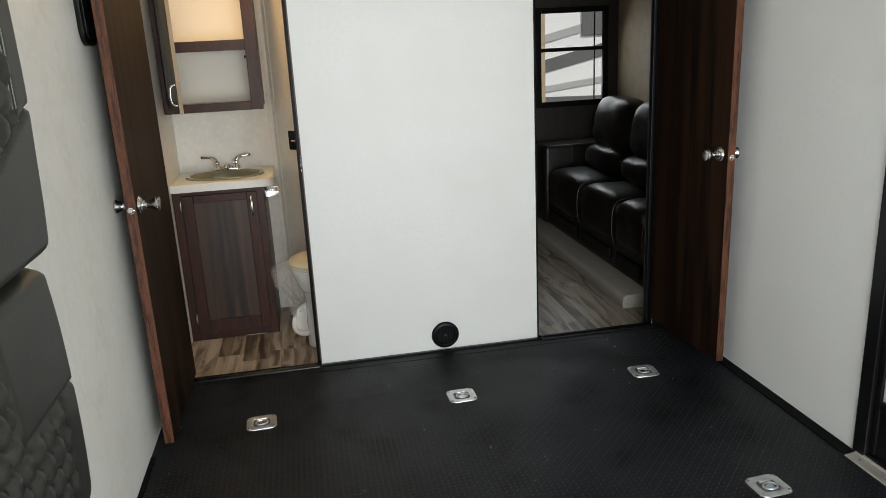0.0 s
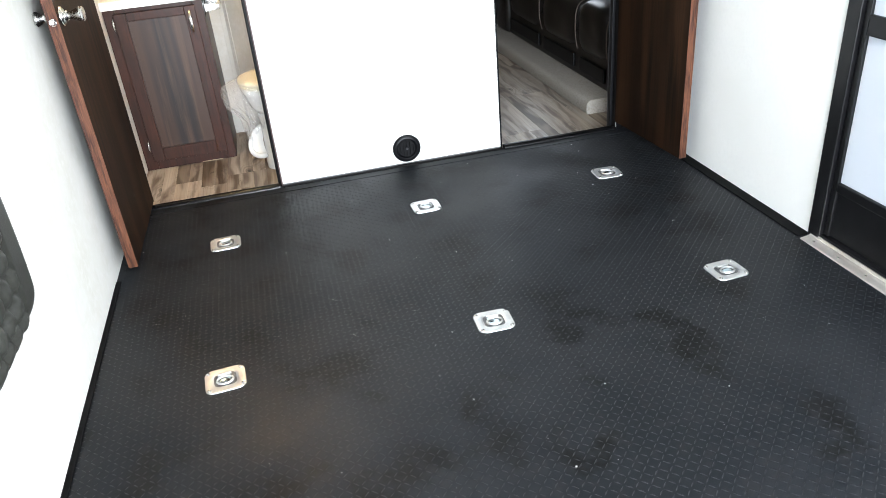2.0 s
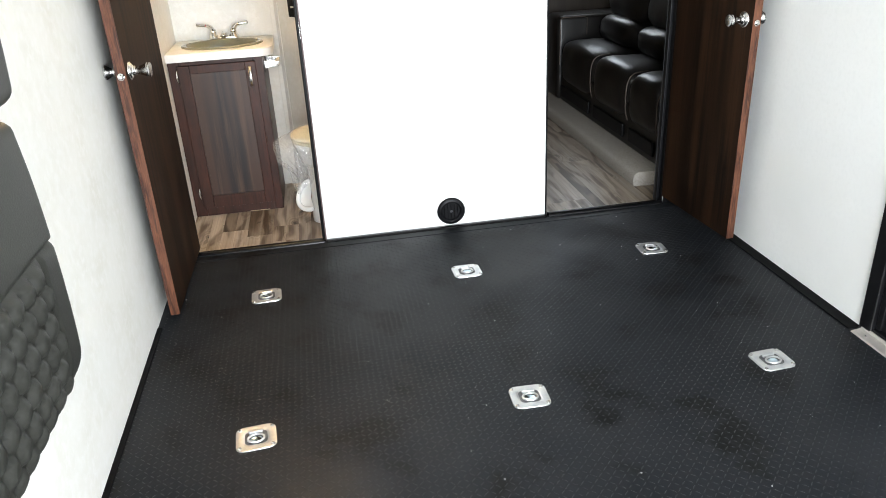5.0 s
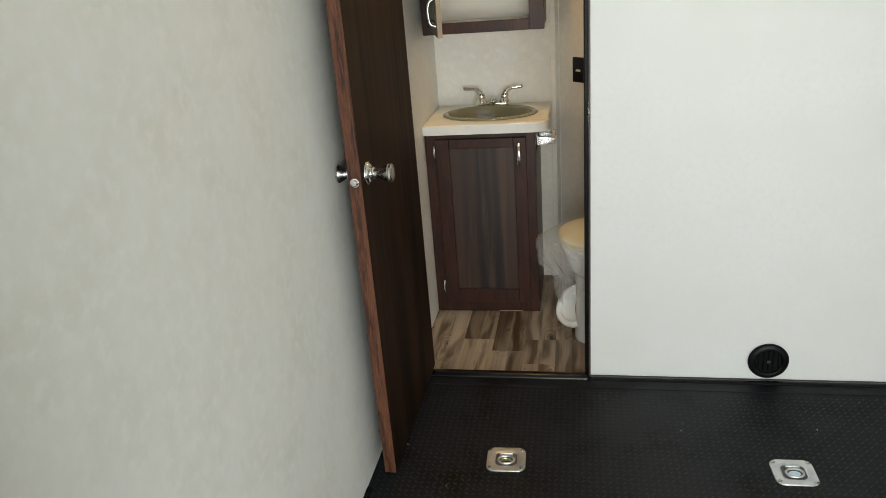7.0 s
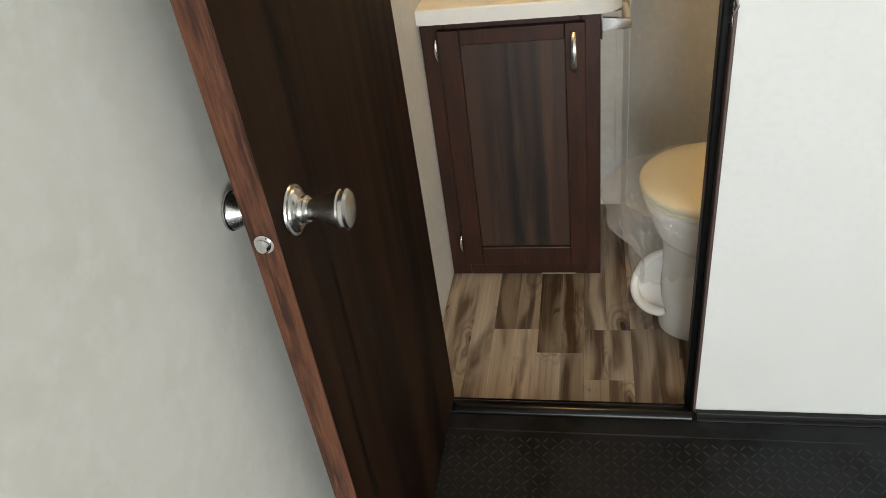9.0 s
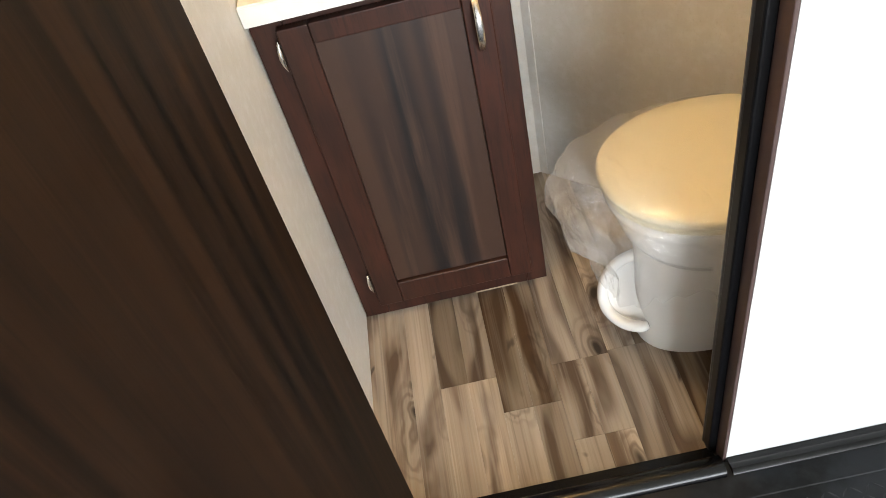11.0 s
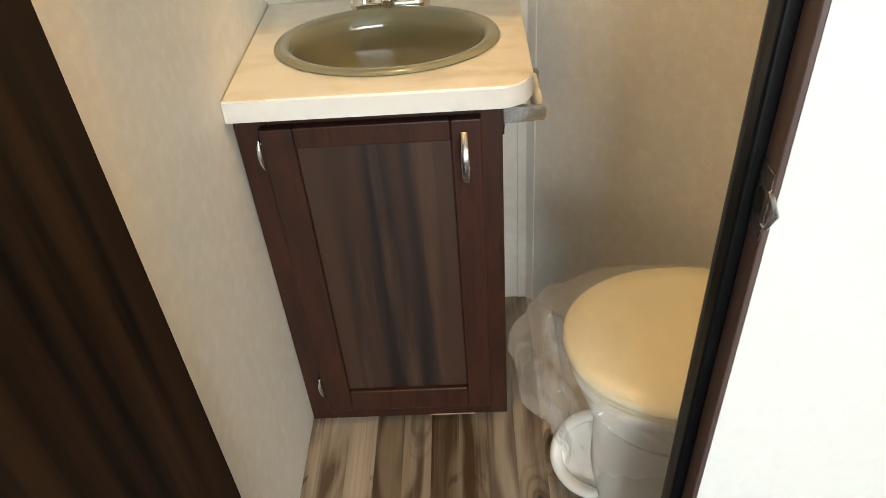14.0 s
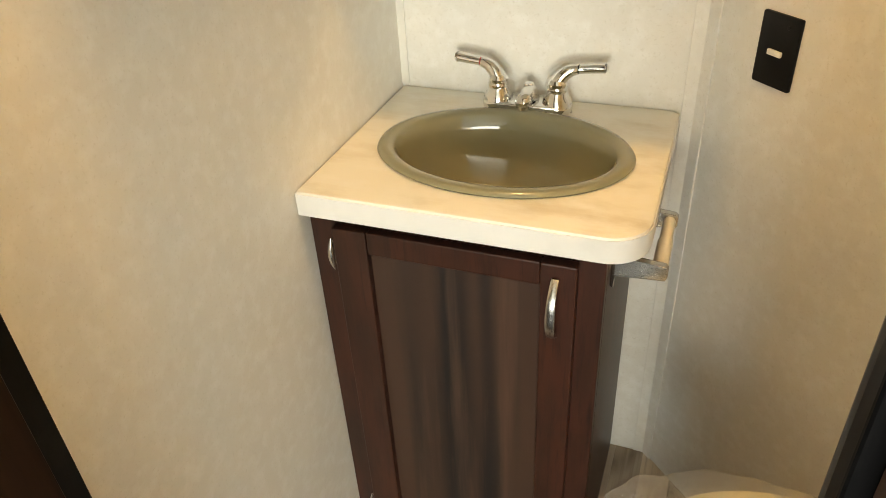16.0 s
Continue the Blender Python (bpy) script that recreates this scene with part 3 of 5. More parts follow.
def cabin_door(name, hinge, turn, width, side, label):
    """A flush slab door with a cherry edge band; turn: degrees from pointing towards -y. side: the face with the walnut front to be seen."""
    t, z0, z1 = 0.031, 0.034, 1.975
    ob = tagged(part(name, box(-t / 2, t / 2, -width + 0.003, 0, z0, z1, 0.001, 1), M["door_wood"]), label, "door")
    part("edge_band", box(-t / 2 - 0.001, t / 2 + 0.001, -width, -width + 0.0028, z0, z1, 0.0008, 1), M["edge_wood"], ob, "reddish cherry wood edge band")
    for sgn in (-1, 1):
        door_knob(ob, sgn * (t / 2), -width + 0.055, 0.922, sgn, 0.80 if sgn == -side else 1.18)
    part("latch_bolt", lathe(bmesh.new(), [(0, 0), (0.0115, 0), (0.0115, 0.0015), (0.0085, 0.002), (0.0085, 0.006), (0.006, 0.0095), (0, 0.010)], pose(0, -width - 0.0005, 0.914, 90), 20), M["chrome"], ob, "", True)
    ob.matrix_world = pose(*hinge, 0, 0, turn)
    return tagged(ob, kind="structure")


cabin_door("door_1", (0.073, -0.003, 0), -0.7, 0.605, 1, "dark walnut bathroom door standing open against the wall")
cabin_door("door_2", (RO1 + 0.008, -0.004, 0), 3.6, 0.545, -1, "dark walnut living room door standing open")


def tie_down():
    """Recessed floor ring: pan plate, four screws, hinge bracket and ring."""
    ob = thing("tie_down", "zinc recessed tie-down ring set in the floor", "floor ring", (0, 0, 0.0), "tie-downs in the floor")
    bm = bmesh.new()
    outer, inner = rounded(0.116, 0.110, 0.024, 5), rounded(0.070, 0.066, 0.018, 5)
    rings = []
    for pts, z in ((outer, 0.0005), ([(x * 0.985, y * 0.985) for x, y in outer], 0.0035), ([(x * 1.10, y * 1.10) for x, y in inner], 0.0045), (inner, 0.0036), ([(x * 0.88, y * 0.84) for x, y in inner], 0.0012)):
        rings.append([bm.verts.new((x, y, z)) for x, y in pts])
    for a, b in zip(rings, rings[1:]):
        for i in range(len(a)):
            j = (i + 1) % len(a)
            bm.faces.new((a[i], a[j], b[j], b[i]))
    bm.faces.new(rings[-1])
    part("pan", bm, M["zinc"], ob, "", True, 0.5)
    part("dish", lathe(bmesh.new(), [(0.016, 0.0040), (0.014, 0.0050), (0.010, 0.0040), (0, 0.0034)], pose(0, -0.008, 0), 24, 1.1, 0.85), M["ring"], ob, "bluish plated dish", True)
    arc = [(0.023 * math.cos(a), -0.008 + 0.018 * math.sin(a), 0.0065) for a in [math.pi * (0.5 + 2 * i / 28) for i in range(29)]]
    part("ring", tube(bmesh.new(), arc, 0.0034, 8), M["zinc"], ob, "flat-lying swivel ring", True)
    # flat dark plate that stands for the shade in the well
    part("recess", prism(rounded(0.064, 0.060, 0.016, 5), 0.0016, pose(0, 0, 0.0014)), M["zinc_shade"], ob, "dark plate painted as the shade inside the pan")
    part("bracket", prism(rounded(0.040, 0.010, 0.003, 3, 0, 0.020), 0.0105, pose(0, 0, 0.0013), 0.003), M["zinc"], ob, "", True)
    for x in (-0.047, 0.047):
        for y in (-0.041, 0.041):
            part("screw", lathe(bmesh.new(), [(0.006, 0.0), (0.006, 0.002), (0.004, 0.0036), (0, 0.004)], pose(x, y, 0.0035), 12), M["steel"], ob, "", True)
    return ob


ring = tie_down()
spots = [(0.39, -0.483), (1.198, -0.483), (2.003, -0.483), (0.39, -1.366), (1.205, -1.366), (2.006, -1.366)]
ring.matrix_world = pose(*spots[0], 0, 0, 0, 2)
for k, (x, y) in enumerate(spots[1:]):
    copy_thing(ring, pose(x, y, 0, 0, 0, (1, -3, 4, -2, 3)[k]))


def round_vent():
    ob = thing("round_vent", "round black floor-heat vent in the white wall", "vent", (1.229, 0, 0.075))
    m = pose(1.229, -0.0005, 0.078, 90)
    part("flange", lathe(bmesh.new(), [(0.0, 0.0008), (0.064, 0.0008), (0.0655, 0.004), (0.063, 0.0085), (0.056, 0.0125), (0.049, 0.0135), (0.045, 0.011), (0.043, 0.005), (0.041, 0.0025), (0, 0.002)], m, 40), M["black"], ob, "", True)
    for k in range(5):
        x, half = (k - 2) * 0.0155, math.sqrt(0.0385 ** 2 - ((k - 2) * 0.0155) ** 2)
        part("fin", slab(bmesh.new(), x - 0.0011, x + 0.0011, -half, half, 0.0028, 0.0085, 0.0004, 1, m), M["edge_black"], ob)
    part("damper", lathe(bmesh.new(), [(0, 0.0115), (0.005, 0.011), (0.006, 0.0095), (0.006, 0.0088)], m, 16), M["gasket"], ob, "small grey damper knob", True)


round_vent()

structure("baseboard_hinge", box(RO1 + 0.001, W - 0.001, -0.008, -0.0005, 0.0005, 0.045, 0.001), M["black"], "black base strip beside the doorway")


def entrance_door():
    """Closed side entrance door: black jambs, a leaf with a frosted lower pane, a bar and a dark upper pane."""
    jamb = structure("door_3", box(W - 0.010, W + 0.05, RD1 - 0.055, RD1, 0.0, RDH, 0.004), M["black_metal"], "closed black-framed entrance door with frosted pane", category="door")
    part("jamb", box(W - 0.010, W + 0.05, RD0, RD0 + 0.055, 0.0, RDH, 0.004), M["black_metal"], jamb)
    part("jamb_head", box(W - 0.010, W + 0.05, RD0 + 0.056, RD1 - 0.056, RDH - 0.055, RDH, 0.004), M["black_metal"], jamb)
    y0, y1 = RD0 + 0.058, RD1 - 0.058
    part("sash_side", box(W + 0.004, W + 0.034, y1 - 0.022, y1, 0.03, RDH - 0.058, 0.003), M["black_metal"], jamb)
    part("sash_side", box(W + 0.004, W + 0.034, y0, y0 + 0.022, 0.03, RDH - 0.058, 0.003), M["black_metal"], jamb)
    for z0, z1 in ((0.195, 0.228), (0.705, 0.765), (RDH - 0.10, RDH - 0.06)):
        part("sash_rail", box(W + 0.003, W + 0.033, y0 + 0.0225, y1 - 0.0225, z0, z1, 0.003), M["black_metal"], jamb)
    part("kick_panel", box(W + 0.014, W + 0.030, y0 + 0.0225, y1 - 0.0225, 0.03, 0.194), M["black_metal"], jamb)
    part("frosted_pane", box(W + 0.014, W + 0.020, y0 + 0.0225, y1 - 0.0225, 0.2285, 0.7045), M["frost"], jamb, "pale frosted pane")
    part("upper_pane", box(W + 0.014, W + 0.020, y0 + 0.0225, y1 - 0.0225, 0.7655, RDH - 0.101), M["frost"], jamb, "pale frosted pane")
    part("sill_seal", box(W - 0.004, W + 0.05, RD0 + 0.056, RD1 - 0.056, 0.0, 0.028, 0.003), M["black"], jamb)
    prof = [(-0.046, 0.0005), (-0.046, 0.003), (-0.042, 0.005), (-0.020, 0.0075), (-0.008, 0.010), (-0.006, 0.020), (-0.003, 0.020), (-0.003, 0.0005)]
    sill = structure("threshold", prism(prof, RD1 - RD0 + 0.02, Matrix(((1, 0, 0, W - 0.003), (0, 0, 1, RD0 - 0.035), (0, 1, 0, 0), (0, 0, 0, 1)))), M["aluminium"], "worn aluminium door threshold on the floor")
    for k in range(6):
        part("screw", lathe(bmesh.new(), [(0.005, 0), (0.005, 0.0015), (0.003, 0.003), (0, 0.0032)], pose(W - 0.030, RD1 - 0.06 - 0.12 * k, 0.0062), 10), M["steel"], sill, "", True)


entrance_door()


def hexes(u, v, pitch):
    """0 on the seams of a honeycomb of that pitch, 1 in the middle of its cells."""
    best = []
    rv = pitch * 0.866
    row = math.floor(v / rv)
    for r in (row - 1, row, row + 1, row + 2):
        off = 0.5 * pitch * (r % 2)
        c = round((u - off) / pitch)
        for k in (c - 1, c, c + 1):
            best.append(math.hypot(u - (k * pitch + off), v - r * rv))
    best.sort()
    return min(1.0, (best[1] - best[0]) / (pitch * 0.55))


def cushion(name, parent, z0, z1, y0, y1, quilt, slopes, x_front=0.272, r_top=0.03, r_low=0.03, c_top=0.025, c_low=0.02):
    """One folded cushion standing against the wall: front skin with rounded rims, honeycomb quilting and seams."""
    ys, y = [], y1
    while y > y0 + 1e-6:
        ys.append(y)
        d = y1 - y
        y -= 0.004 if d < 0.03 else 0.006 if d < 0.55 else 0.035
    ys.append(y0)
    n = int((z1 - z0) / 0.006)
    zs = [z0 + (z1 - z0) * i / n for i in range(n + 1)]
    bm, rows = bmesh.new(), []

    def dip(d, r, deep):
        return deep * (1 - math.sqrt(max(0.0, 1 - (1 - d / r) ** 2))) if d < r else 0.0

    for z in zs:
        row = []
        for y in ys:
            x = x_front - dip(z1 - z, r_top, 0.05) - dip(z - z0, r_low, 0.09 if r_low > 0.05 else 0.05) - dip(y1 - y, 0.024, 0.03)
            x += 0.010 * math.sin(math.pi * (z - z0) / (z1 - z0))
            d = min(max(0.0, y1 - 0.03 - y), 0.42)
            low, high = quilt[0] + slopes[0] * d, quilt[1]
            if slopes[1]:
                rise = min(1.0, max(0.0, (d - 0.19) / 0.03))
                high += slopes[1] * rise * rise * (3 - 2 * rise)
                if quilt[1] < z < quilt[1] + slopes[1]:
                    x -= 0.010 * math.exp(-((d - 0.205) / 0.007) ** 2)
            inside = low + 0.008 < z < high - 0.008 and y < y1 - 0.085
            if inside:
                x += 0.013 * hexes(y, z, 0.043) ** 0.55 - 0.006
            x -= 0.007 * math.exp(-((z - (low if slopes[0] else high)) / 0.004) ** 2)
            if low < z < high:
                x -= 0.005 * math.exp(-((y - y1 + 0.076) / 0.004) ** 2)
            x += 0.0015 * noise.noise((y * 7, z * 9, 3.1))
            pull = dip(z1 - z, c_top, c_top) + dip(z - z0, c_low, c_low)
            row.append(bm.verts.new((x, y - pull * max(0.0, 1 - (y1 - y) / 0.25), z)))
        rows.append(row)
    for a, b in zip(rows, rows[1:]):
        for j in range(len(ys) - 1):
            bm.faces.new((a[j], a[j + 1], b[j + 1], b[j]))
    rim = [e for e in bm.edges if e.is_boundary]
    ext = bmesh.ops.extrude_edge_only(bm, edges=rim)
    for v in (g for g in ext["geom"] if isinstance(g, bmesh.types.BMVert)):
        v.co.x = 0.03
    bmesh.ops.holes_fill(bm, edges=[e for e in bm.edges if e.is_boundary], sides=0)
    return part(name, bm, M["leather"], parent, "", True, 1.0)


def folded_sofa():
    ob = thing("folded_sofa", "folded charcoal leather sofa with honeycomb quilting on wall brackets", "sofa", (0.0, -3.0, 0.69))
    y0, y1 = -3.95, -2.065
    low = cushion("seat_cushion", ob, 0.685, 1.139, y0, y1, (0.70, 0.950), (0, 0.17), 0.265, 0.022, 0.09)
    up = cushion("back_cushion", ob, 1.143, 1.74, y0, y1, (1.360, 1.72), (-0.46, 0), 0.279, 0.06, 0.03)
    for dy in (0.070, 0.082):
        bm = bmesh.new()
        for k in range(66):
            z = 1.362 + k * 0.0054
            tube(bm, [(0.2885, y1 - dy, z), (0.2893, y1 - dy, z + 0.0024), (0.2885, y1 - dy, z + 0.0048)], 0.0008, 5)
        part("stitching", bm, M["thread"], up, "pale double stitching")
    for y in (-2.3, -3.0, -3.7):
        part("wall_bracket", box(0.0005, 0.031, y - 0.03, y + 0.03, 0.78, 1.6, 0.003), M["black_metal"], ob)
    part("back_panel", box(0.012, 0.0295, y0 + 0.03, y1 - 0.05, 0.76, 1.70, 0.004), M["black"], ob)


folded_sofa()


def wall_plate():
    ob = thing("wall_plate", "black rounded plastic plate on the white wall", "wall plate", (0.0, -0.53, 1.45))
    turn = Matrix(((0, 0, 1, 0.0005), (1, 0, 0, -0.535), (0, 1, 0, 1.61), (0, 0, 0, 1)))
    part("plate", prism(rounded(0.165, 0.31, 0.045, 6), 0.016, turn, 0.004), M["black"], ob, "", True)
    part("rim", prism(rounded(0.125, 0.27, 0.03, 6), 0.005, turn @ pose(0, 0, 0.0165), 0.002), M["black_metal"], ob, "", True)


wall_plate()


# ---- half bath ----
def bow_handle(parent, x, y, z0, z1, out, name="handle"):
    """An arched flat pull, standing out by out from the face y."""
    n, mid, half = 14, (z0 + z1) / 2, (z1 - z0) / 2
    outer = [(y - out * (1 - abs(2 * i / n - 1) ** 3.0) - 0.0045, mid + half * (2 * i / n - 1)) for i in range(n + 1)]
    inner = [(y - max(0.0, out * (1 - abs(2 * i / n - 1) ** 2.2) - 0.001), mid + (half - 0.004) * (2 * i / n - 1)) for i in range(n + 1)]
    bm = bmesh.new()
    cols = []
    for k, ((ya, za), (yb, zb)) in enumerate(zip(outer, inner)):
        w = 0.0052 + 0.0016 * (1 - abs(2 * k / n - 1))
        cols.append([bm.verts.new((x + s * w, yy, zz)) for s, yy, zz in ((-1, ya + 0.0012, za), (-0.6, ya, za), (0.6, ya, za), (1, ya + 0.0012, za), (1, yb, zb), (-1, yb, zb))])
    for a, b in zip(cols, cols[1:]):
        for k in range(6):
            bm.faces.new((a[k], a[(k + 1) % 6], b[(k + 1) % 6], b[k]))
    bm.faces.new(cols[0]), bm.faces.new(cols[-1][::-1])
    return part(name, bm, M["steel"], parent, "brushed nickel bow handle", True, 0.7)


def vanity():
    ob = thing("vanity_cabinet", "dark cherry vanity cabinet with a streaked walnut door panel", "cabinet", (0.22, 0.74, ZB))
    x1, yf, top = 0.442, 0.550, 0.758
    part("side_panel", box(x1 - 0.016, x1, yf + 0.0195, BACK - 0.001, ZB, top, 0.001, 1), M["van_frame"], ob)
    part("side_panel", box(0.002, 0.018, yf + 0.0195, BACK - 0.001, ZB, top, 0.001, 1), M["van_frame"], ob)
    part("stile", box(0.002, 0.058, yf, yf + 0.019, ZB, top, 0.0015), M["van_frame"], ob)
    part("stile", box(0.396, x1, yf, yf + 0.019, ZB, top, 0.0015), M["van_frame"], ob)
    part("rail", box(0.0585, 0.3955, yf, yf + 0.019, top - 0.05, top, 0.0015), M["van_frame"], ob)
    part("rail", box(0.0585, 0.3955, yf, yf + 0.019, ZB, 0.05, 0.0015), M["van_frame"], ob)
    part("base_strip", box(0.27, 0.37, yf - 0.002, yf - 0.0005, ZB, ZB + 0.004, 0.001, 1), M["tan"], ob, "tan caulk strip along the floor")
    # the framed door
    dx0, dx1, dz0, dz1, t = 0.046, 0.407, 0.022, 0.738, 0.018
    door = part("door", box(0.101, 0.357, yf - 0.008, yf - 0.001, 0.085, 0.699), M["van_panel"], ob, "streaked walnut door panel")
    part("door_stile", box(dx0, 0.1005, yf - t - 0.001, yf - 0.001, dz0, dz1, 0.0025), M["van_frame"], door)
    part("door_stile", box(0.3575, dx1, yf - t - 0.001, yf - 0.001, dz0, dz1, 0.0025), M["van_frame"], door)
    part("door_rail", box(0.101, 0.357, yf - t, yf - 0.001, 0.6995, dz1, 0.0025), M["van_frame"], door)
    part("door_rail", box(0.101, 0.357, yf - t, yf - 0.001, dz0, 0.0845, 0.0025), M["van_frame"], door)
    bow_handle(door, 0.379, yf - t - 0.001, 0.615, 0.718, 0.026)
    for z in (0.075, 0.665):
        part("hinge", tube(bmesh.new(), *eased([(dx0 - 0.003, yf - t + 0.001, z - 0.004), (dx0 - 0.0045, yf - t - 0.001, z + 0.010), (dx0 - 0.005, yf - t - 0.002, z + 0.025), (dx0 - 0.0045, yf - t - 0.001, z + 0.040), (dx0 - 0.003, yf - t + 0.001, z + 0.054)], [0.0008, 0.0042, 0.0052, 0.0042, 0.0008], 4), 12), M["steel"], door, "bright oval hinge", True, 1.2)
        part("hinge_leaf", box(dx0 - 0.009, dx0 - 0.0005, yf - t + 0.006, yf - 0.0005, z + 0.004, z + 0.046, 0.002), M["steel"], door)


vanity()


def oval(a, b, n=56, cx=0.0, cy=0.0):
    return [(cx + a * math.cos(2 * math.pi * i / n), cy + b * math.sin(2 * math.pi * i / n)) for i in range(n)]


SKX, SKY, TOP = 0.251, 0.719, 0.797


def countertop():
    """Laminate top with a rounded free corner and an oval cut-out."""
    x1, y0, y1, r = 0.492, 0.524, BACK - 0.002, 0.055
    outer = [(0.002, y1), (0.002, y0)] + [(x1 - r + r * math.sin(a), y0 + r - r * math.cos(a)) for a in [math.pi / 2 * i / 10 for i in range(11)]] + [(x1, y1 - 0.012), (x1 - 0.012, y1)]
    hole = oval(0.180, 0.125, 56, SKX, SKY)
    bm = bmesh.new()
    loops = {}
    for z in (TOP - 0.038, TOP):
        o, h = [bm.verts.new((x, y, z)) for x, y in outer], [bm.verts.new((x, y, z)) for x, y in hole]
        edges = [bm.edges.new((v[i], v[(i + 1) % len(v)])) for v in (o, h) for i in range(len(v))]
        bmesh.ops.triangle_fill(bm, edges=edges, use_beauty=True)
        loops[z] = (o, h)
    for k in (0, 1):
        a, b = loops[TOP - 0.038][k], loops[TOP][k]
        for i in range(len(a)):
            bm.faces.new((a[i], a[(i + 1) % len(a)], b[(i + 1) % len(a)], b[i]))
    bmesh.ops.bevel(bm, geom=[e for e in bm.edges if all(abs(v.co.z - TOP) < 1e-5 and v in set(loops[TOP][0]) for v in e.verts) and e.calc_face_angle(0) > 1], offset=0.004, segments=2, profile=0.5, affect="EDGES")
    ob = tagged(part("countertop", bm, M["counter"], None, "", True, 0.5), "cream marble-look laminate countertop with rounded corner", "countertop")
    rim = [p for p in outer[1:]]
    bm = bmesh.new()
    mid = Vector((0.25, 0.72))
    cols = []
    for x, y in rim[:-1]:
        d = Vector((0, -0.0012)) if y < y0 + 0.001 else Vector((0.0012, 0)) if x > x1 - 0.001 else Vector((x - x1 + r, y - y0 - r)).normalized() * 0.0012
        cols.append([bm.verts.new((x + d.x, y + d.y, z)) for z in (TOP - 0.0385, TOP - 0.0045)] + [bm.verts.new((x, y, z)) for z in (TOP - 0.0045, TOP - 0.0385)])
    for a, b in zip(cols, cols[1:]):
        for k in range(4):
            bm.faces.new((a[k], b[k], b[(k + 1) % 4], a[(k + 1) % 4]))
    bm.faces.new(cols[0]), bm.faces.new(cols[-1][::-1])
    part("edge_band", bm, M["edge_white"], ob, "white marbled edge band", True, 0.5)
    return ob


M["edge_white"] = material("white_marble_edge", (0.80, 0.79, 0.76), 0.32, grain=[(9, 5, (0.72, 0.71, 0.68), 0.5, 0.75, ONE)])
countertop()


def basin():
    bm = bmesh.new()
    prof = [(0.196, 0.140, 0.0005), (0.198, 0.142, 0.003), (0.194, 0.139, 0.008), (0.185, 0.131, 0.0095), (0.176, 0.121, 0.008), (0.170, 0.115, 0.003), (0.164, 0.109, -0.02), (0.153, 0.101, -0.055), (0.132, 0.086, -0.088), (0.095, 0.063, -0.112), (0.05, 0.036, -0.122), (0.022, 0.022, -0.124)]
    rings = [[bm.verts.new((x, y, TOP + z)) for x, y in oval(a, b, 64, SKX, SKY)] for a, b, z in prof]
    for a, b in zip(rings, rings[1:]):
        for i in range(64):
            bm.faces.new((a[i], a[(i + 1) % 64], b[(i + 1) % 64], b[i]))
    bm.faces.new(rings[-1])
    ob = tagged(part("sink", bm, M["sink"], None, "", True, 1.2), "oval grey moulded drop-in sink basin", "sink")
    part("drain", lathe(bmesh.new(), [(0.021, 0), (0.021, 0.002), (0.015, 0.003), (0.012, 0.001), (0, 0.001)], pose(SKX, SKY, TOP - 0.1235), 24), M["chrome"], ob, "chrome drain", True)
    part("stopper", lathe(bmesh.new(), [(0.010, 0), (0.010, 0.004), (0.006, 0.006), (0, 0.0065)], pose(SKX, SKY, TOP - 0.1222), 16), M["black"], ob, "", True)


basin()


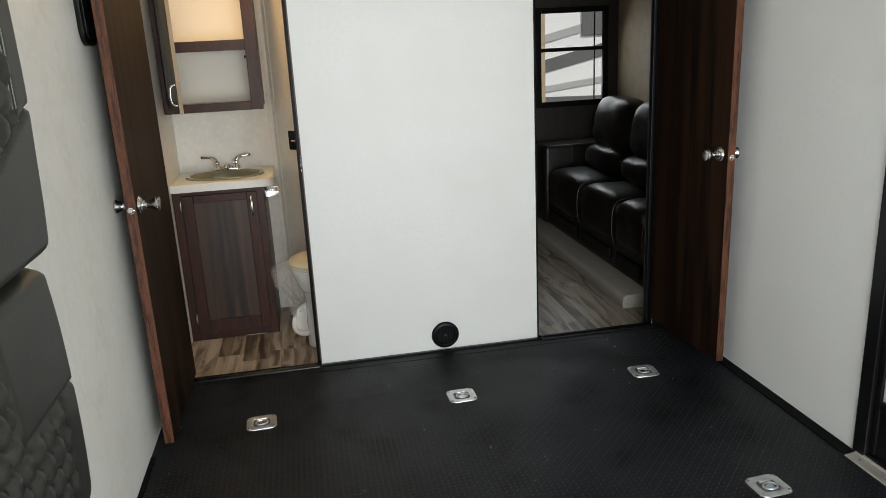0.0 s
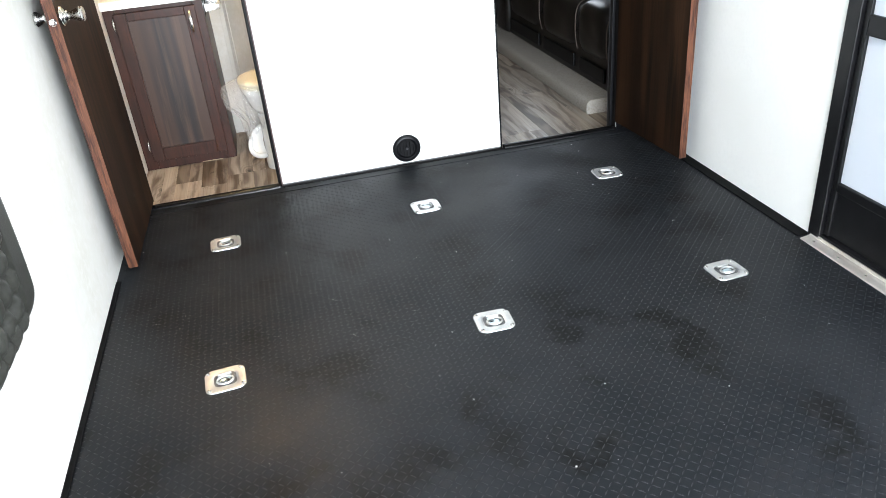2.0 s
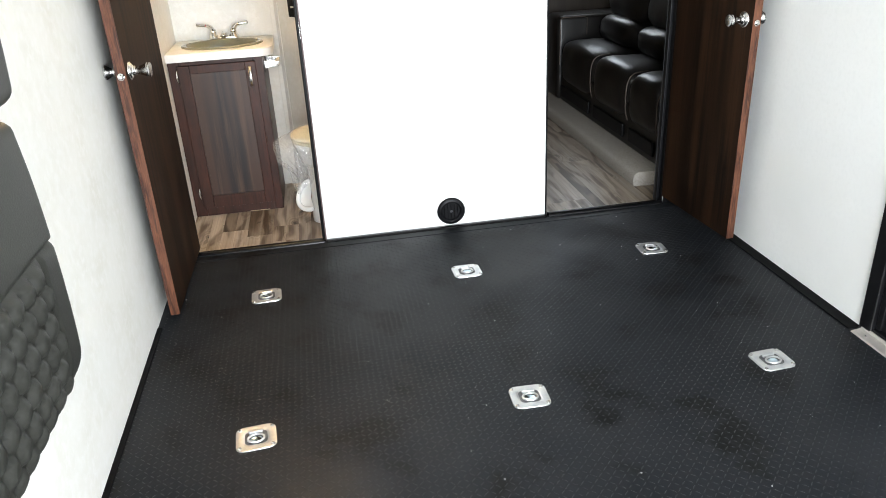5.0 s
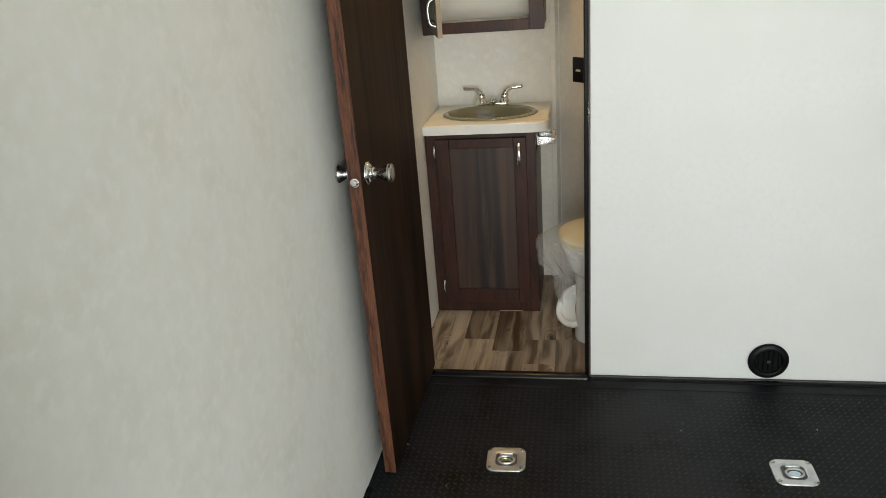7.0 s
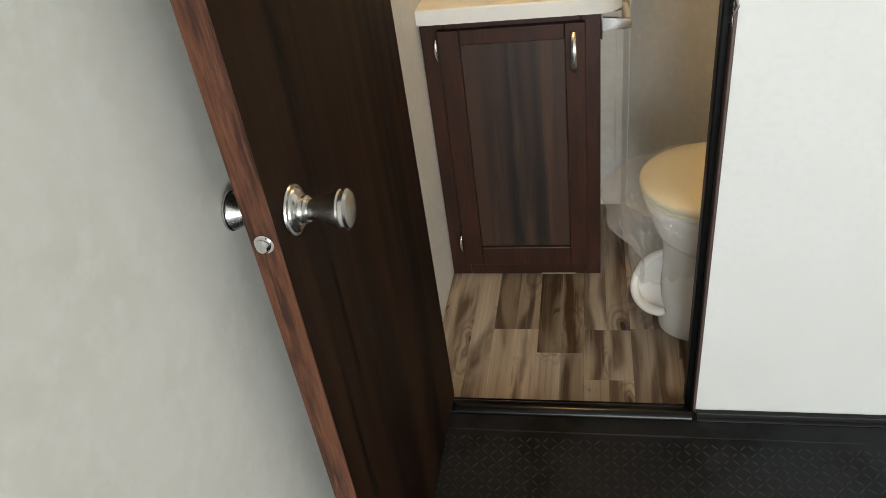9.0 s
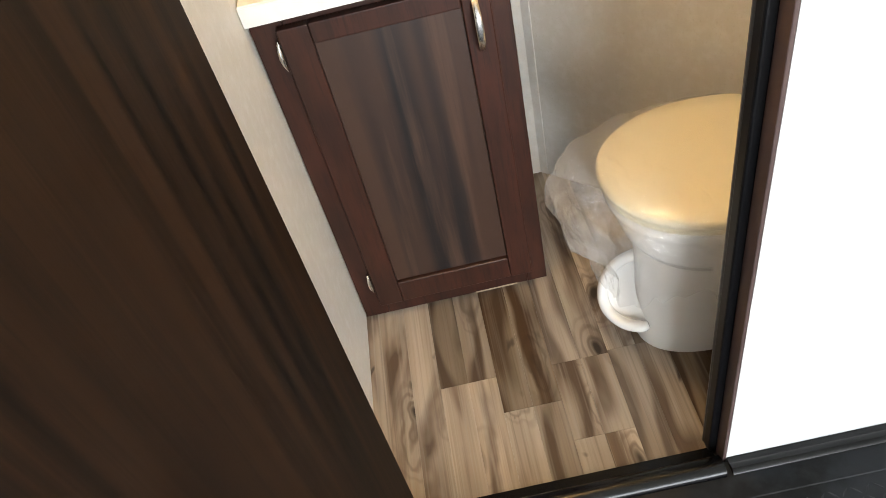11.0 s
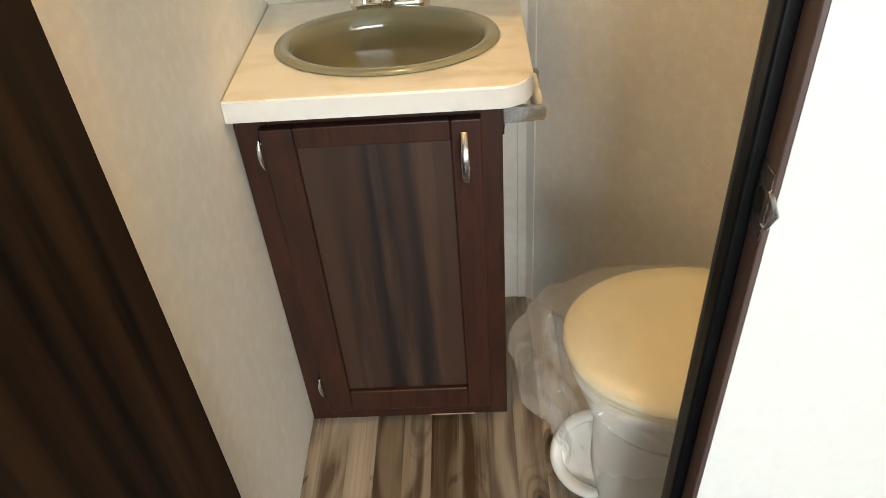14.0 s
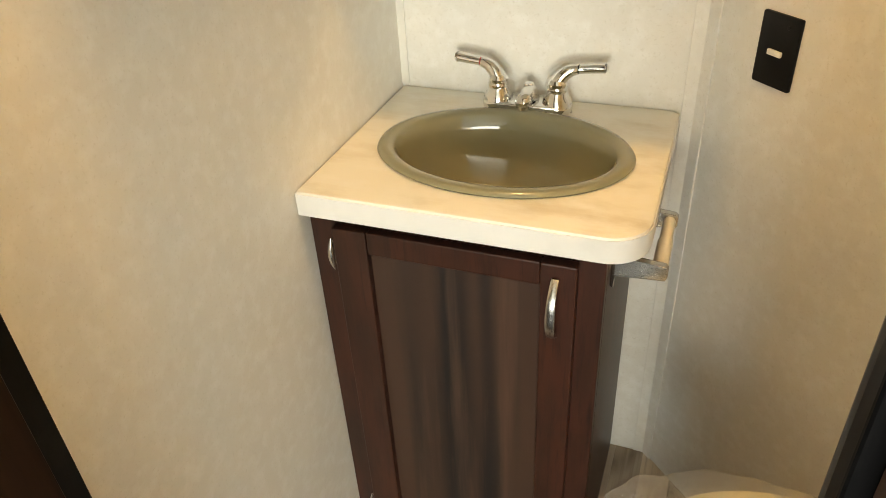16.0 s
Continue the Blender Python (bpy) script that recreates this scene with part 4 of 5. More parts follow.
def faucet():
    ob = thing("faucet", "chrome two-handle bathroom faucet behind the sink", "faucet", (0.248, 0.878, TOP))
    cx, cy = 0.248, 0.878
    part("base_plate", prism(rounded(0.152, 0.050, 0.024, 6, cx, cy), 0.016, pose(0, 0, TOP + 0.0005), 0.005), M["chrome"], ob, "", True, 1.0)
    part("spout", tube(bmesh.new(), *eased([(cx, cy + 0.006, TOP + 0.010), (cx, cy + 0.004, TOP + 0.019), (cx, cy - 0.004, TOP + 0.025), (cx, cy - 0.016, TOP + 0.027), (cx, cy - 0.028, TOP + 0.025), (cx, cy - 0.036, TOP + 0.021), (cx, cy - 0.039, TOP + 0.018)], [0.021, 0.0205, 0.0195, 0.018, 0.016, 0.011, 0.003], 4), 20, 0.75), M["chrome"], ob, "", True, 1.2)
    part("aerator", lathe(bmesh.new(), [(0, 0), (0.0105, 0), (0.0115, 0.003), (0.0115, 0.014), (0, 0.014)], pose(cx, cy - 0.024, TOP + 0.003), 20), M["chrome"], ob, "", True)
    part("pop_up_knob", lathe(bmesh.new(), [(0.004, 0.0), (0.004, 0.016), (0.0085, 0.018), (0.0100, 0.022), (0.0080, 0.027), (0, 0.029)], pose(cx, cy + 0.012, TOP + 0.014), 14), M["chrome"], ob, "", True)
    for sgn in (-1, 1):
        hx = cx + sgn * 0.050
        body = part("handle_body", lathe(bmesh.new(), [(0.0, 0.0), (0.0245, 0.0), (0.0235, 0.004), (0.0225, 0.009), (0.0185, 0.014), (0.0160, 0.021), (0.0172, 0.024), (0.0172, 0.027), (0.0160, 0.030), (0.0168, 0.036), (0.0130, 0.042), (0.0, 0.044)], pose(hx, cy, TOP + 0.015), 24), M["chrome"], ob, "", True)
        part("lever", tube(bmesh.new(), *eased([(hx, cy, TOP + 0.0480), (hx + sgn * 0.006, cy + 0.002, TOP + 0.0600), (hx + sgn * 0.018, cy + 0.005, TOP + 0.0700), (hx + sgn * 0.030, cy + 0.007, TOP + 0.0725), (hx + sgn * 0.031, cy + 0.007, TOP + 0.0730), (hx + sgn * 0.070, cy + 0.011, TOP + 0.0765), (hx + sgn * 0.073, cy + 0.011, TOP + 0.0770), (hx + sgn * 0.079, cy + 0.012, TOP + 0.0775)], [0.0135, 0.0122, 0.0104, 0.0084, 0.0070, 0.0084, 0.0094, 0.0020], 3), 14), M["chrome"], body, "chrome lever with a pointed end", True, 1.0)
        part("marker_ring", lathe(bmesh.new(), [(0.0072, -0.001), (0.0076, 0), (0.0072, 0.001)], pose(hx + sgn * 0.032, cy + 0.007, TOP + 0.0731) @ Matrix.Rotation(sgn * math.pi / 2, 4, "Y"), 16), M["red" if sgn < 0 else "black"], body, "", True)


M["red"] = material("red_marker", (0.45, 0.03, 0.03), 0.4)
faucet()


def paper_holder():
    ob = thing("paper_holder", "nickel toilet-paper holder with a bare white roller", "paper holder", (0.442, 0.67, 0.70))
    for y in (0.605, 0.742):
        bm = prism([(0.4425, 0.672), (0.4475, 0.668), (0.4475, 0.692), (0.515, 0.694), (0.518, 0.699), (0.518, 0.714), (0.514, 0.718), (0.4475, 0.722), (0.4475, 0.742), (0.4425, 0.738)], 0.011, FLIP @ pose(0, 0, -y), 0.0015)
        part("arm", bm, M["steel"], ob, "", True)
    bm = lathe(bmesh.new(), [(0, 0), (0.009, 0), (0.009, 0.058), (0.0108, 0.0585), (0.0108, 0.124), (0, 0.124)], pose(0.506, 0.7305, 0.706, 90), 20)
    part("roller", bm, M["paper"], ob, "white plastic spring roller", True)


paper_holder()


def toilet():
    ob = thing("toilet", "white toilet with bone lid wrapped in clear plastic", "toilet", (0.74, 0.355, ZB))
    cx, cy = 0.725, 0.352

    def egg(a, b, n=56, back=0.20):
        """Seat outline: oval front towards -x, blunter towards the hinge."""
        pts = []
        for i in range(n):
            t = 2 * math.pi * i / n
            c, s = math.cos(t), math.sin(t)
            pts.append((cx + (a if c < 0 else back) * math.copysign(abs(c) ** (1.0 if c < 0 else 0.75), c), cy + b * math.copysign(abs(s) ** 0.95, s)))
        return pts

    def loft(rows, close=True):
        bm = bmesh.new()
        rings = [[bm.verts.new((x, y, z)) for x, y in pts] for pts, z in rows]
        for a, b in zip(rings, rings[1:]):
            for i in range(len(a)):
                bm.faces.new((a[i], a[(i + 1) % len(a)], b[(i + 1) % len(a)], b[i]))
        if close:
            bm.faces.new(rings[0][::-1]), bm.faces.new(rings[-1])
        return bm

    def ped(f, a, b, x=0.0):
        return [(0.755 + x + a * math.copysign(abs(math.cos(2 * math.pi * i / 56)) ** 0.8, math.cos(2 * math.pi * i / 56)), cy + b * math.copysign(abs(math.sin(2 * math.pi * i / 56)) ** 0.8, math.sin(2 * math.pi * i / 56))) for i in range(56)]

    part("pedestal", loft([(ped(0, 0.165, 0.102), ZB), (ped(0, 0.166, 0.104), 0.0), (ped(0, 0.160, 0.108), 0.10), (ped(0, 0.160, 0.118), 0.19), (ped(0, 0.166, 0.132), 0.245), (ped(0, 0.168, 0.136), 0.262)]), M["china"], ob, "", True, 1.2)
    part("bowl", loft([(egg(0.144, 0.138, back=0.17), 0.2625), (egg(0.158, 0.146, back=0.18), 0.285), (egg(0.172, 0.150, back=0.19), 0.325), (egg(0.182, 0.158), 0.352), (egg(0.186, 0.162), 0.360), (egg(0.186, 0.162), 0.376), (egg(0.182, 0.158), 0.380)]), M["china"], ob, "", True, 1.2)
    part("seat", loft([(egg(0.186, 0.162), 0.3805), (egg(0.191, 0.167), 0.384), (egg(0.191, 0.167), 0.393), (egg(0.187, 0.163), 0.3965)]), M["lid"], ob, "bone plastic seat", True, 1.2)
    part("lid", loft([(egg(0.190, 0.166), 0.397), (egg(0.196, 0.172), 0.400), (egg(0.196, 0.172), 0.409), (egg(0.190, 0.166), 0.416), (egg(0.150, 0.128, back=0.16), 0.4205), (egg(0.06, 0.05, back=0.07), 0.4225)]), M["lid"], ob, "bone plastic lid", True, 1.2)
    part("hinge_block", box(0.915, 0.955, cy - 0.10, cy + 0.10, 0.36, 0.405, 0.008, 3), M["china"], ob)
    part("rear_housing", box(0.905, 0.985, cy - 0.09, cy + 0.09, ZB, 0.3595, 0.012, 3), M["china"], ob)
    rim = [(0.605, 0.384, 0.170), (0.568, 0.388, 0.150), (0.540, 0.384, 0.115), (0.528, 0.368, 0.078), (0.534, 0.343, 0.055), (0.556, 0.314, 0.046), (0.585, 0.293, 0.049), (0.600, 0.290, 0.054)]
    web = [(0.600, 0.372, 0.165), (0.597, 0.368, 0.148), (0.594, 0.362, 0.125), (0.592, 0.352, 0.104), (0.592, 0.342, 0.088), (0.594, 0.326, 0.072), (0.598, 0.306, 0.060), (0.601, 0.296, 0.056)]
    edge, hollow = eased(rim, [1] * 8, 4)[0], eased(web, [1] * 8, 4)[0]
    bm = bmesh.new()
    cols = [[bm.verts.new(p.lerp(q, f) - Vector((0, 0, dz + 0.010 * math.sin(math.pi * f)))) for f, dz in ((0, 0), (0.25, 0), (0.5, 0), (0.75, 0), (1, 0), (1, 0.006), (0.5, 0.006), (0, 0.006))] for p, q in zip(edge, hollow)]
    for p, q in zip(cols, cols[1:]):
        for k in range(8):
            bm.faces.new((p[k], p[(k + 1) % 8], q[(k + 1) % 8], q[k]))
    bm.faces.new(cols[0]), bm.faces.new(cols[-1][::-1])
    pedal = part("pedal", bm, M["china"], ob, "white scoop-shaped flush pedal", True, 1.0)
    part("pedal_rim", tube(bmesh.new(), *eased(rim, [0.012, 0.012, 0.0115, 0.0115, 0.012, 0.013, 0.013, 0.008]), 14, 1.2), M["china"], pedal, "", True, 1.2)
    # the film: taut over the lid, hanging in folds round the front
    bm = bmesh.new()
    n, rows = 260, []
    levels = [(0.30, 0.4275, 0.0), (0.62, 0.4265, 0.0004), (0.85, 0.4235, 0.0008), (0.965, 0.4185, 0.001), (1.025, 0.407, 0.002), (1.05, 0.385, 0.004), (1.075, 0.355, 0.008), (1.095, 0.320, 0.012), (1.10, 0.275, 0.017), (1.06, 0.195, 0.022), (1.00, 0.105, 0.026)]
    fine = []
    for a, b in zip(levels, levels[1:]):
        fine += [tuple(p + (q - p) * i / 5 for p, q in zip(a, b)) for i in range(5)]
    for j, (f, z, amp) in enumerate(fine + [levels[-1]]):
        row, k = [], j / 5
        for i, (x, y) in enumerate(egg(0.196, 0.172, n)):
            t = 2 * math.pi * i / n
            d = Vector((x - cx, y - cy, 0))
            front = max(0.0, -math.cos(t + 0.40)) ** 1.3
            w = (0.25 + 0.75 * front) * (noise.noise((math.cos(t) * 3.4, math.sin(t) * 3.4, k * 0.55)) + 0.35 * noise.noise((math.cos(t) * 8, math.sin(t) * 8, k * 1.1 + 5)) + 0.30 * abs(noise.noise((math.cos(t) * 15, math.sin(t) * 15, k * 2.3 + 8))))
            drop = max(0, k - 4) / 6
            zz = z + (1 - front) * drop * 0.13 + 0.035 * drop * noise.noise((math.cos(t) * 9, math.sin(t) * 9, 9.0))
            p = Vector((cx, cy, 0)) + d * f + d.normalized() * (amp * 2.0 * w + front * 0.075 * math.sin(math.pi * min(1.0, drop * 1.05 + 0.12)) ** 0.8 * (0.3 + 0.7 * min(1.0, drop * 4)))
            row.append(bm.verts.new((p.x, p.y, zz + 0.0006 * w)))
        rows.append(row)
    for a, b in zip(rows, rows[1:]):
        for i in range(n):
            bm.faces.new((a[i], a[(i + 1) % n], b[(i + 1) % n], b[i]))
    bm.faces.new(rows[0])
    film = part("plastic_wrap", bm, M["bag"], ob, "crumpled clear plastic film", True, 0.9)
    film.visible_shadow = False


toilet()


def medicine_cabinet():
    ob = thing("medicine_cabinet", "dark framed medicine cabinet with its door ajar", "cabinet", (0.24, 0.80, 1.125))
    x0, x1, yf, z0, z1 = 0.004, 0.482, 0.682, 1.125, 1.86
    part("side", box(x0, x0 + 0.014, yf + 0.0185, BACK - 0.001, z0 + 0.01, z1, 0.001, 1), M["van_frame"], ob)
    part("side", box(x1 - 0.016, x1 - 0.002, yf + 0.0185, BACK - 0.001, z0 + 0.01, z1, 0.001, 1), M["van_frame"], ob)
    part("bottom", box(x0 + 0.0145, x1 - 0.0165, yf + 0.0185, BACK - 0.001, z0 + 0.018, z0 + 0.030), M["paper"], ob)
    part("top", box(x0 + 0.0145, x1 - 0.0165, yf + 0.0185, BACK - 0.001, z1 - 0.014, z1), M["van_frame"], ob)
    part("back", box(x0 + 0.0145, x1 - 0.0165, BACK - 0.008, BACK - 0.0015, z0 + 0.031, z1 - 0.0145), M["paper"], ob, "pale cabinet lining")
    part("shelf", box(x0 + 0.0145, x1 - 0.0165, yf + 0.020, BACK - 0.009, 1.425, 1.438), M["paper"], ob)
    part("stile", box(x0, x0 + 0.045, yf, yf + 0.018, z0, z1, 0.0015), M["van_frame"], ob)
    part("stile", box(x1 - 0.058, x1, yf, yf + 0.018, z0, z1, 0.0015), M["van_frame"], ob)
    part("rail", box(x0 + 0.0455, x1 - 0.0585, yf, yf + 0.018, z0, z0 + 0.042, 0.0015), M["van_frame"], ob)
    part("rail", box(x0 + 0.0455, x1 - 0.0585, yf, yf + 0.018, 1.416, 1.466, 0.0015), M["van_frame"], ob)
    part("rail", box(x0 + 0.0455, x1 - 0.0585, yf, yf + 0.018, z1 - 0.042, z1, 0.0015), M["van_frame"], ob)
    part("catch", box(x1 - 0.066, x1 - 0.0586, yf + 0.002, yf + 0.016, 1.375, 1.39, 0.001, 1), M["black"], ob)
    m = pose(0.042, yf - 0.003, 0, 0, 0, -74)
    w, d0, d1, t = 0.392, 1.152, 1.835, 0.017

    def leaf(a, b, c, d, e, f, bevel=0.002):
        return slab(bmesh.new(), a, b, c, d, e, f, bevel, 2, m)

    # the mirror's dim reflection of the walls is put into this grey-green
    door = part("door", leaf(0.046, w - 0.046, -0.010, -0.004, d0 + 0.046, d1 - 0.046, 0), M["sage"], ob, "door mirror with its reflection painted as flat grey-green")
    for a, b, e, f in ((0, 0.0455, d0, d1), (w - 0.0455, w, d0, d1), (0.046, w - 0.046, d0, d0 + 0.0455), (0.046, w - 0.046, d1 - 0.0455, d1)):
        part("door_frame", leaf(a, b, -t, 0, e, f), M["van_frame"], door)
    part("edge_band", leaf(w + 0.0002, w + 0.0015, -t, 0, d0, d1, 0), M["tan"], door, "pale raw door edge")
    pts = [(w - 0.024, -t, 1.19), (w - 0.024, -t - 0.02, 1.20), (w - 0.024, -t - 0.026, 1.235), (w - 0.024, -t - 0.02, 1.27), (w - 0.024, -t, 1.28)]
    part("handle", tube(bmesh.new(), *eased([m @ Vector(p) for p in pts], [0.0055] * 5, 6), 12), M["steel"], door, "nickel bow handle", True, 1.2)


M["sage"] = material("mirror_grey_green", (0.30, 0.305, 0.265), 0.22, grain=[(6, 4, (0.26, 0.265, 0.23), 0.4, 0.7, (3, 3, 0.6))])
medicine_cabinet()


def wall_switch():
    ob = thing("wall_switch", "black wall switch plate with a white rocker", "switch", (0.607, 0.83, 0.94))
    m = pose(0.6135, 0.835, 0.939, 0, 0, -44) @ FLIP
    part("plate", prism(rounded(0.066, 0.101, 0.003, 3), 0.006, m @ pose(0, 0, 0.0005), 0.0015), M["black"], ob, "", True)
    part("rocker", prism(rounded(0.024, 0.008, 0.0015, 3, 0.0, -0.002), 0.004, m @ pose(0, 0, 0.0065), 0.001), M["paper"], ob, "white rocker", True)
    part("screw", lathe(bmesh.new(), [(0.003, 0), (0.003, 0.001), (0, 0.0015)], m @ pose(0.014, 0.036, 0.0066), 10), M["black_metal"], ob, "", True)


wall_switch()

strike = thing("strike_plate", "nickel strike plate on the brown door lining", "strike plate", (LO1 - 0.006, 0.015, 0.94))
part("plate", box(LO1 - 0.0078, LO1 - 0.0062, 0.001, 0.029, 0.900, 0.970, 0.0005, 1), M["steel"], strike)
# the plate is not cut; a black patch gives the hole's darkness
part("latch_hole", prism(rounded(0.012, 0.026, 0.005, 4, 0.015, 0.935), 0.0006, Matrix(((0, 0, -1, LO1 - 0.0080), (1, 0, 0, 0), (0, 1, 0, 0), (0, 0, 0, 1)))), M["black"], strike, "black patch for the darkness of the latch hole")
part("lip", tube(bmesh.new(), [(LO1 - 0.007, 0.002, 0.918), (LO1 - 0.007, -0.006, 0.920), (LO1 - 0.002, -0.010, 0.935), (LO1 - 0.007, -0.006, 0.950), (LO1 - 0.007, 0.002, 0.952)], 0.0022, 8), M["steel"], strike, "", True)


def ceiling_lamp():
    ob = thing("ceiling_light", "round warm ceiling light in the bathroom", "ceiling light", (0.34, 0.40, 2.02))
    part("housing", lathe(bmesh.new(), [(0, 0), (0.075, 0), (0.075, -0.012), (0.066, -0.018), (0.060, -0.016), (0, -0.016)], pose(0.34, 0.40, 2.0195), 32), M["paper"], ob, "", True)
    part("lens", lathe(bmesh.new(), [(0.058, 0), (0.05, -0.008), (0.03, -0.013), (0, -0.014)], pose(0.34, 0.40, 2.003), 32), M["glow"], ob, "warm glowing lens", True)


M["glow"] = material("warm_lens", (0.9, 0.8, 0.6), 0.4)
glow = M["glow"].node_tree.nodes["Principled BSDF"]
glow.inputs["Emission Color"].default_value, glow.inputs["Emission Strength"].default_value = (1.0, 0.72, 0.36, 1), 12.0
ceiling_lamp()


# ---- living room slide-out ----
def puffed(x0, x1, y0, y1, z0, z1, power=4.0, folds=0.006, m=None, seed=0.0, crown=0.0):
    """An overstuffed cushion: a box rounded on all sides, with soft creases in the leather."""
    bm = bmesh.new()
    bmesh.ops.create_cube(bm, size=2)
    bmesh.ops.subdivide_edges(bm, edges=bm.edges[:], cuts=11, use_grid_fill=True)
    half = Vector(((x1 - x0) / 2, (y1 - y0) / 2, (z1 - z0) / 2))
    mid = Vector(((x0 + x1) / 2, (y0 + y1) / 2, (z0 + z1) / 2))
    for v in bm.verts:
        c = v.co.copy()
        r = (abs(c.x) ** power + abs(c.y) ** power + abs(c.z) ** power) ** (1 / power)
        c /= r
        out = c.normalized()
        p = Vector((mid.x + c.x * half.x, mid.y + c.y * half.y, mid.z + c.z * half.z))
        p += out * folds * (noise.noise((p.x * 9, p.y * 5, p.z * 9 + seed)) + 0.5 * noise.noise((p.x * 20, p.y * 14, p.z * 20 + seed)))
        p.z += crown * max(0.0, c.z) * (1 - c.y ** 2)
        v.co = p
    if m is not None:
        bmesh.ops.transform(bm, matrix=m, verts=bm.verts)
    return bm


def slide_sofa():
    ob = thing("sofa", "overstuffed black-brown leather sofa in the slide-out", "sofa", (2.6, 1.2, 0.052))
    xf, cuts = 2.385, (0.36, 0.76, 1.32, 1.95)
    part("base", box(xf + 0.03, 2.98, cuts[0], cuts[-1], 0.0525, 0.30, 0.01), M["sofa_leather"], ob)
    for k, (a, b) in enumerate(zip(cuts, cuts[1:])):
        a, b = a + 0.003, b - 0.003
        part("front_panel", box(xf + 0.014, xf + 0.0295, a + 0.04, b - 0.04, 0.09, 0.17, 0.006), M["black"], ob)
        seat = part("seat_cushion", puffed(xf, 2.80, a, b, 0.19, 0.478, 5.0, 0.007, None, k * 3.1, 0.018), M["sofa_leather"], ob, "", True, 1.4)
        part("welt", tube(bmesh.new(), *eased([(xf + 0.03, a + 0.006, 0.20), (xf + 0.012, a + 0.002, 0.27), (xf + 0.014, a + 0.002, 0.40), (xf + 0.05, a + 0.002, 0.462), (xf + 0.14, a + 0.002, 0.474)], [0.003] * 5, 4), 6), M["piping"], seat, "brown piping", True)
        part("lumbar_roll", puffed(2.64, 2.90, a, b, 0.455, 0.655, 2.8, 0.010, None, k * 2.3 + 1), M["sofa_leather"], ob, "", True, 1.4)
        part("back_pillow", puffed(-0.115, 0.115, a, b, 0, 0.385, 3.2, 0.012, pose(2.80, 0, 0.60, 0, 10), k * 1.7 + 5), M["sofa_leather"], ob, "puffed leather back pillow", True, 1.4)
    part("back_board", box(2.93, 2.985, cuts[0], cuts[-1], 0.301, 0.90, 0.02, 3), M["sofa_leather"], ob)
    arm = part("arm", box(xf, 2.985, 1.955, 2.20, 0.0525, 0.635, 0.035, 4), M["sofa_leather"], ob, "", True, 1.2)
    part("welt", tube(bmesh.new(), [(xf + 0.02, 1.955, 0.30), (xf + 0.02, 1.955, 0.610), (xf + 0.04, 1.957, 0.622), (2.58, 1.957, 0.622), (2.60, 1.955, 0.610), (2.60, 1.955, 0.50)], 0.003, 6), M["piping"], arm, "brown piping", True)


M["piping"] = material("brown_piping", (0.10, 0.075, 0.06), 0.5)


slide_sofa()
prof = [(2.268, ZB), (2.262, 0.0), (2.264, 0.030), (2.272, 0.042), (2.29, 0.050), (SX1, 0.052), (SX1, ZB)]
structure("carpet_step", prism(prof, SY1 - 0.305 - 0.002, FLIP @ pose(0, 0, -SY1 + 0.002), 0.0), M["carpet"], "grey loop carpet wrapped over the slide-out edge", True)


def trailer():
    ob = thing("travel_trailer", "white travel trailer with grey swoosh graphics parked outside", "trailer", (7.0, 12.0, -0.85))
    base = pose(6.0, 11.0, -0.85, 0, 0, -18)

    def piece(name, x0, x1, y0, y1, z0, z1, mat, bevel=0.0, turn=0.0):
        part(name, slab(bmesh.new(), x0, x1, y0, y1, z0, z1, bevel, 3, base @ pose(0, 0, 0, 0, turn)), M[mat], ob)

    piece("body", -4.5, 4.5, 0, 2.4, 0.6, 3.4, "rv_white", 0.12)
    piece("skirt_stripe", -4.4, 4.4, -0.01, -0.004, 0.7, 1.05, "rv_dark")
    piece("swoosh", -3.5, 3.0, -0.012, -0.004, 1.60, 1.84, "rv_dark", 0, -14)
    piece("swoosh", -2.5, 2.5, -0.014, -0.004, 2.15, 2.30, "rv_mid", 0, -14)
    piece("swoosh", -4.0, 1.5, -0.013, -0.004, 1.20, 1.32, "rv_mid", 0, -8)
    for x in (-2.6, 0.2, 2.4):
        piece("window", x, x + 0.9, -0.03, -0.016, 2.2, 2.85, "rv_dark", 0.01)
    for x in (-0.9, 0.1):
        part("wheel", lathe(bmesh.new(), [(0, -0.02), (0.2, -0.02), (0.34, 0), (0.36, 0.05), (0.36, 0.2), (0, 0.2)], base @ pose(x, 0.25, 0.36, 90), 24), M["black"], ob, "", True)
    for x in (-3.5, 3.5):
        piece("jack", x - 0.05, x + 0.05, 0.4, 0.5, 0.0, 0.62, "rv_mid")


trailer()


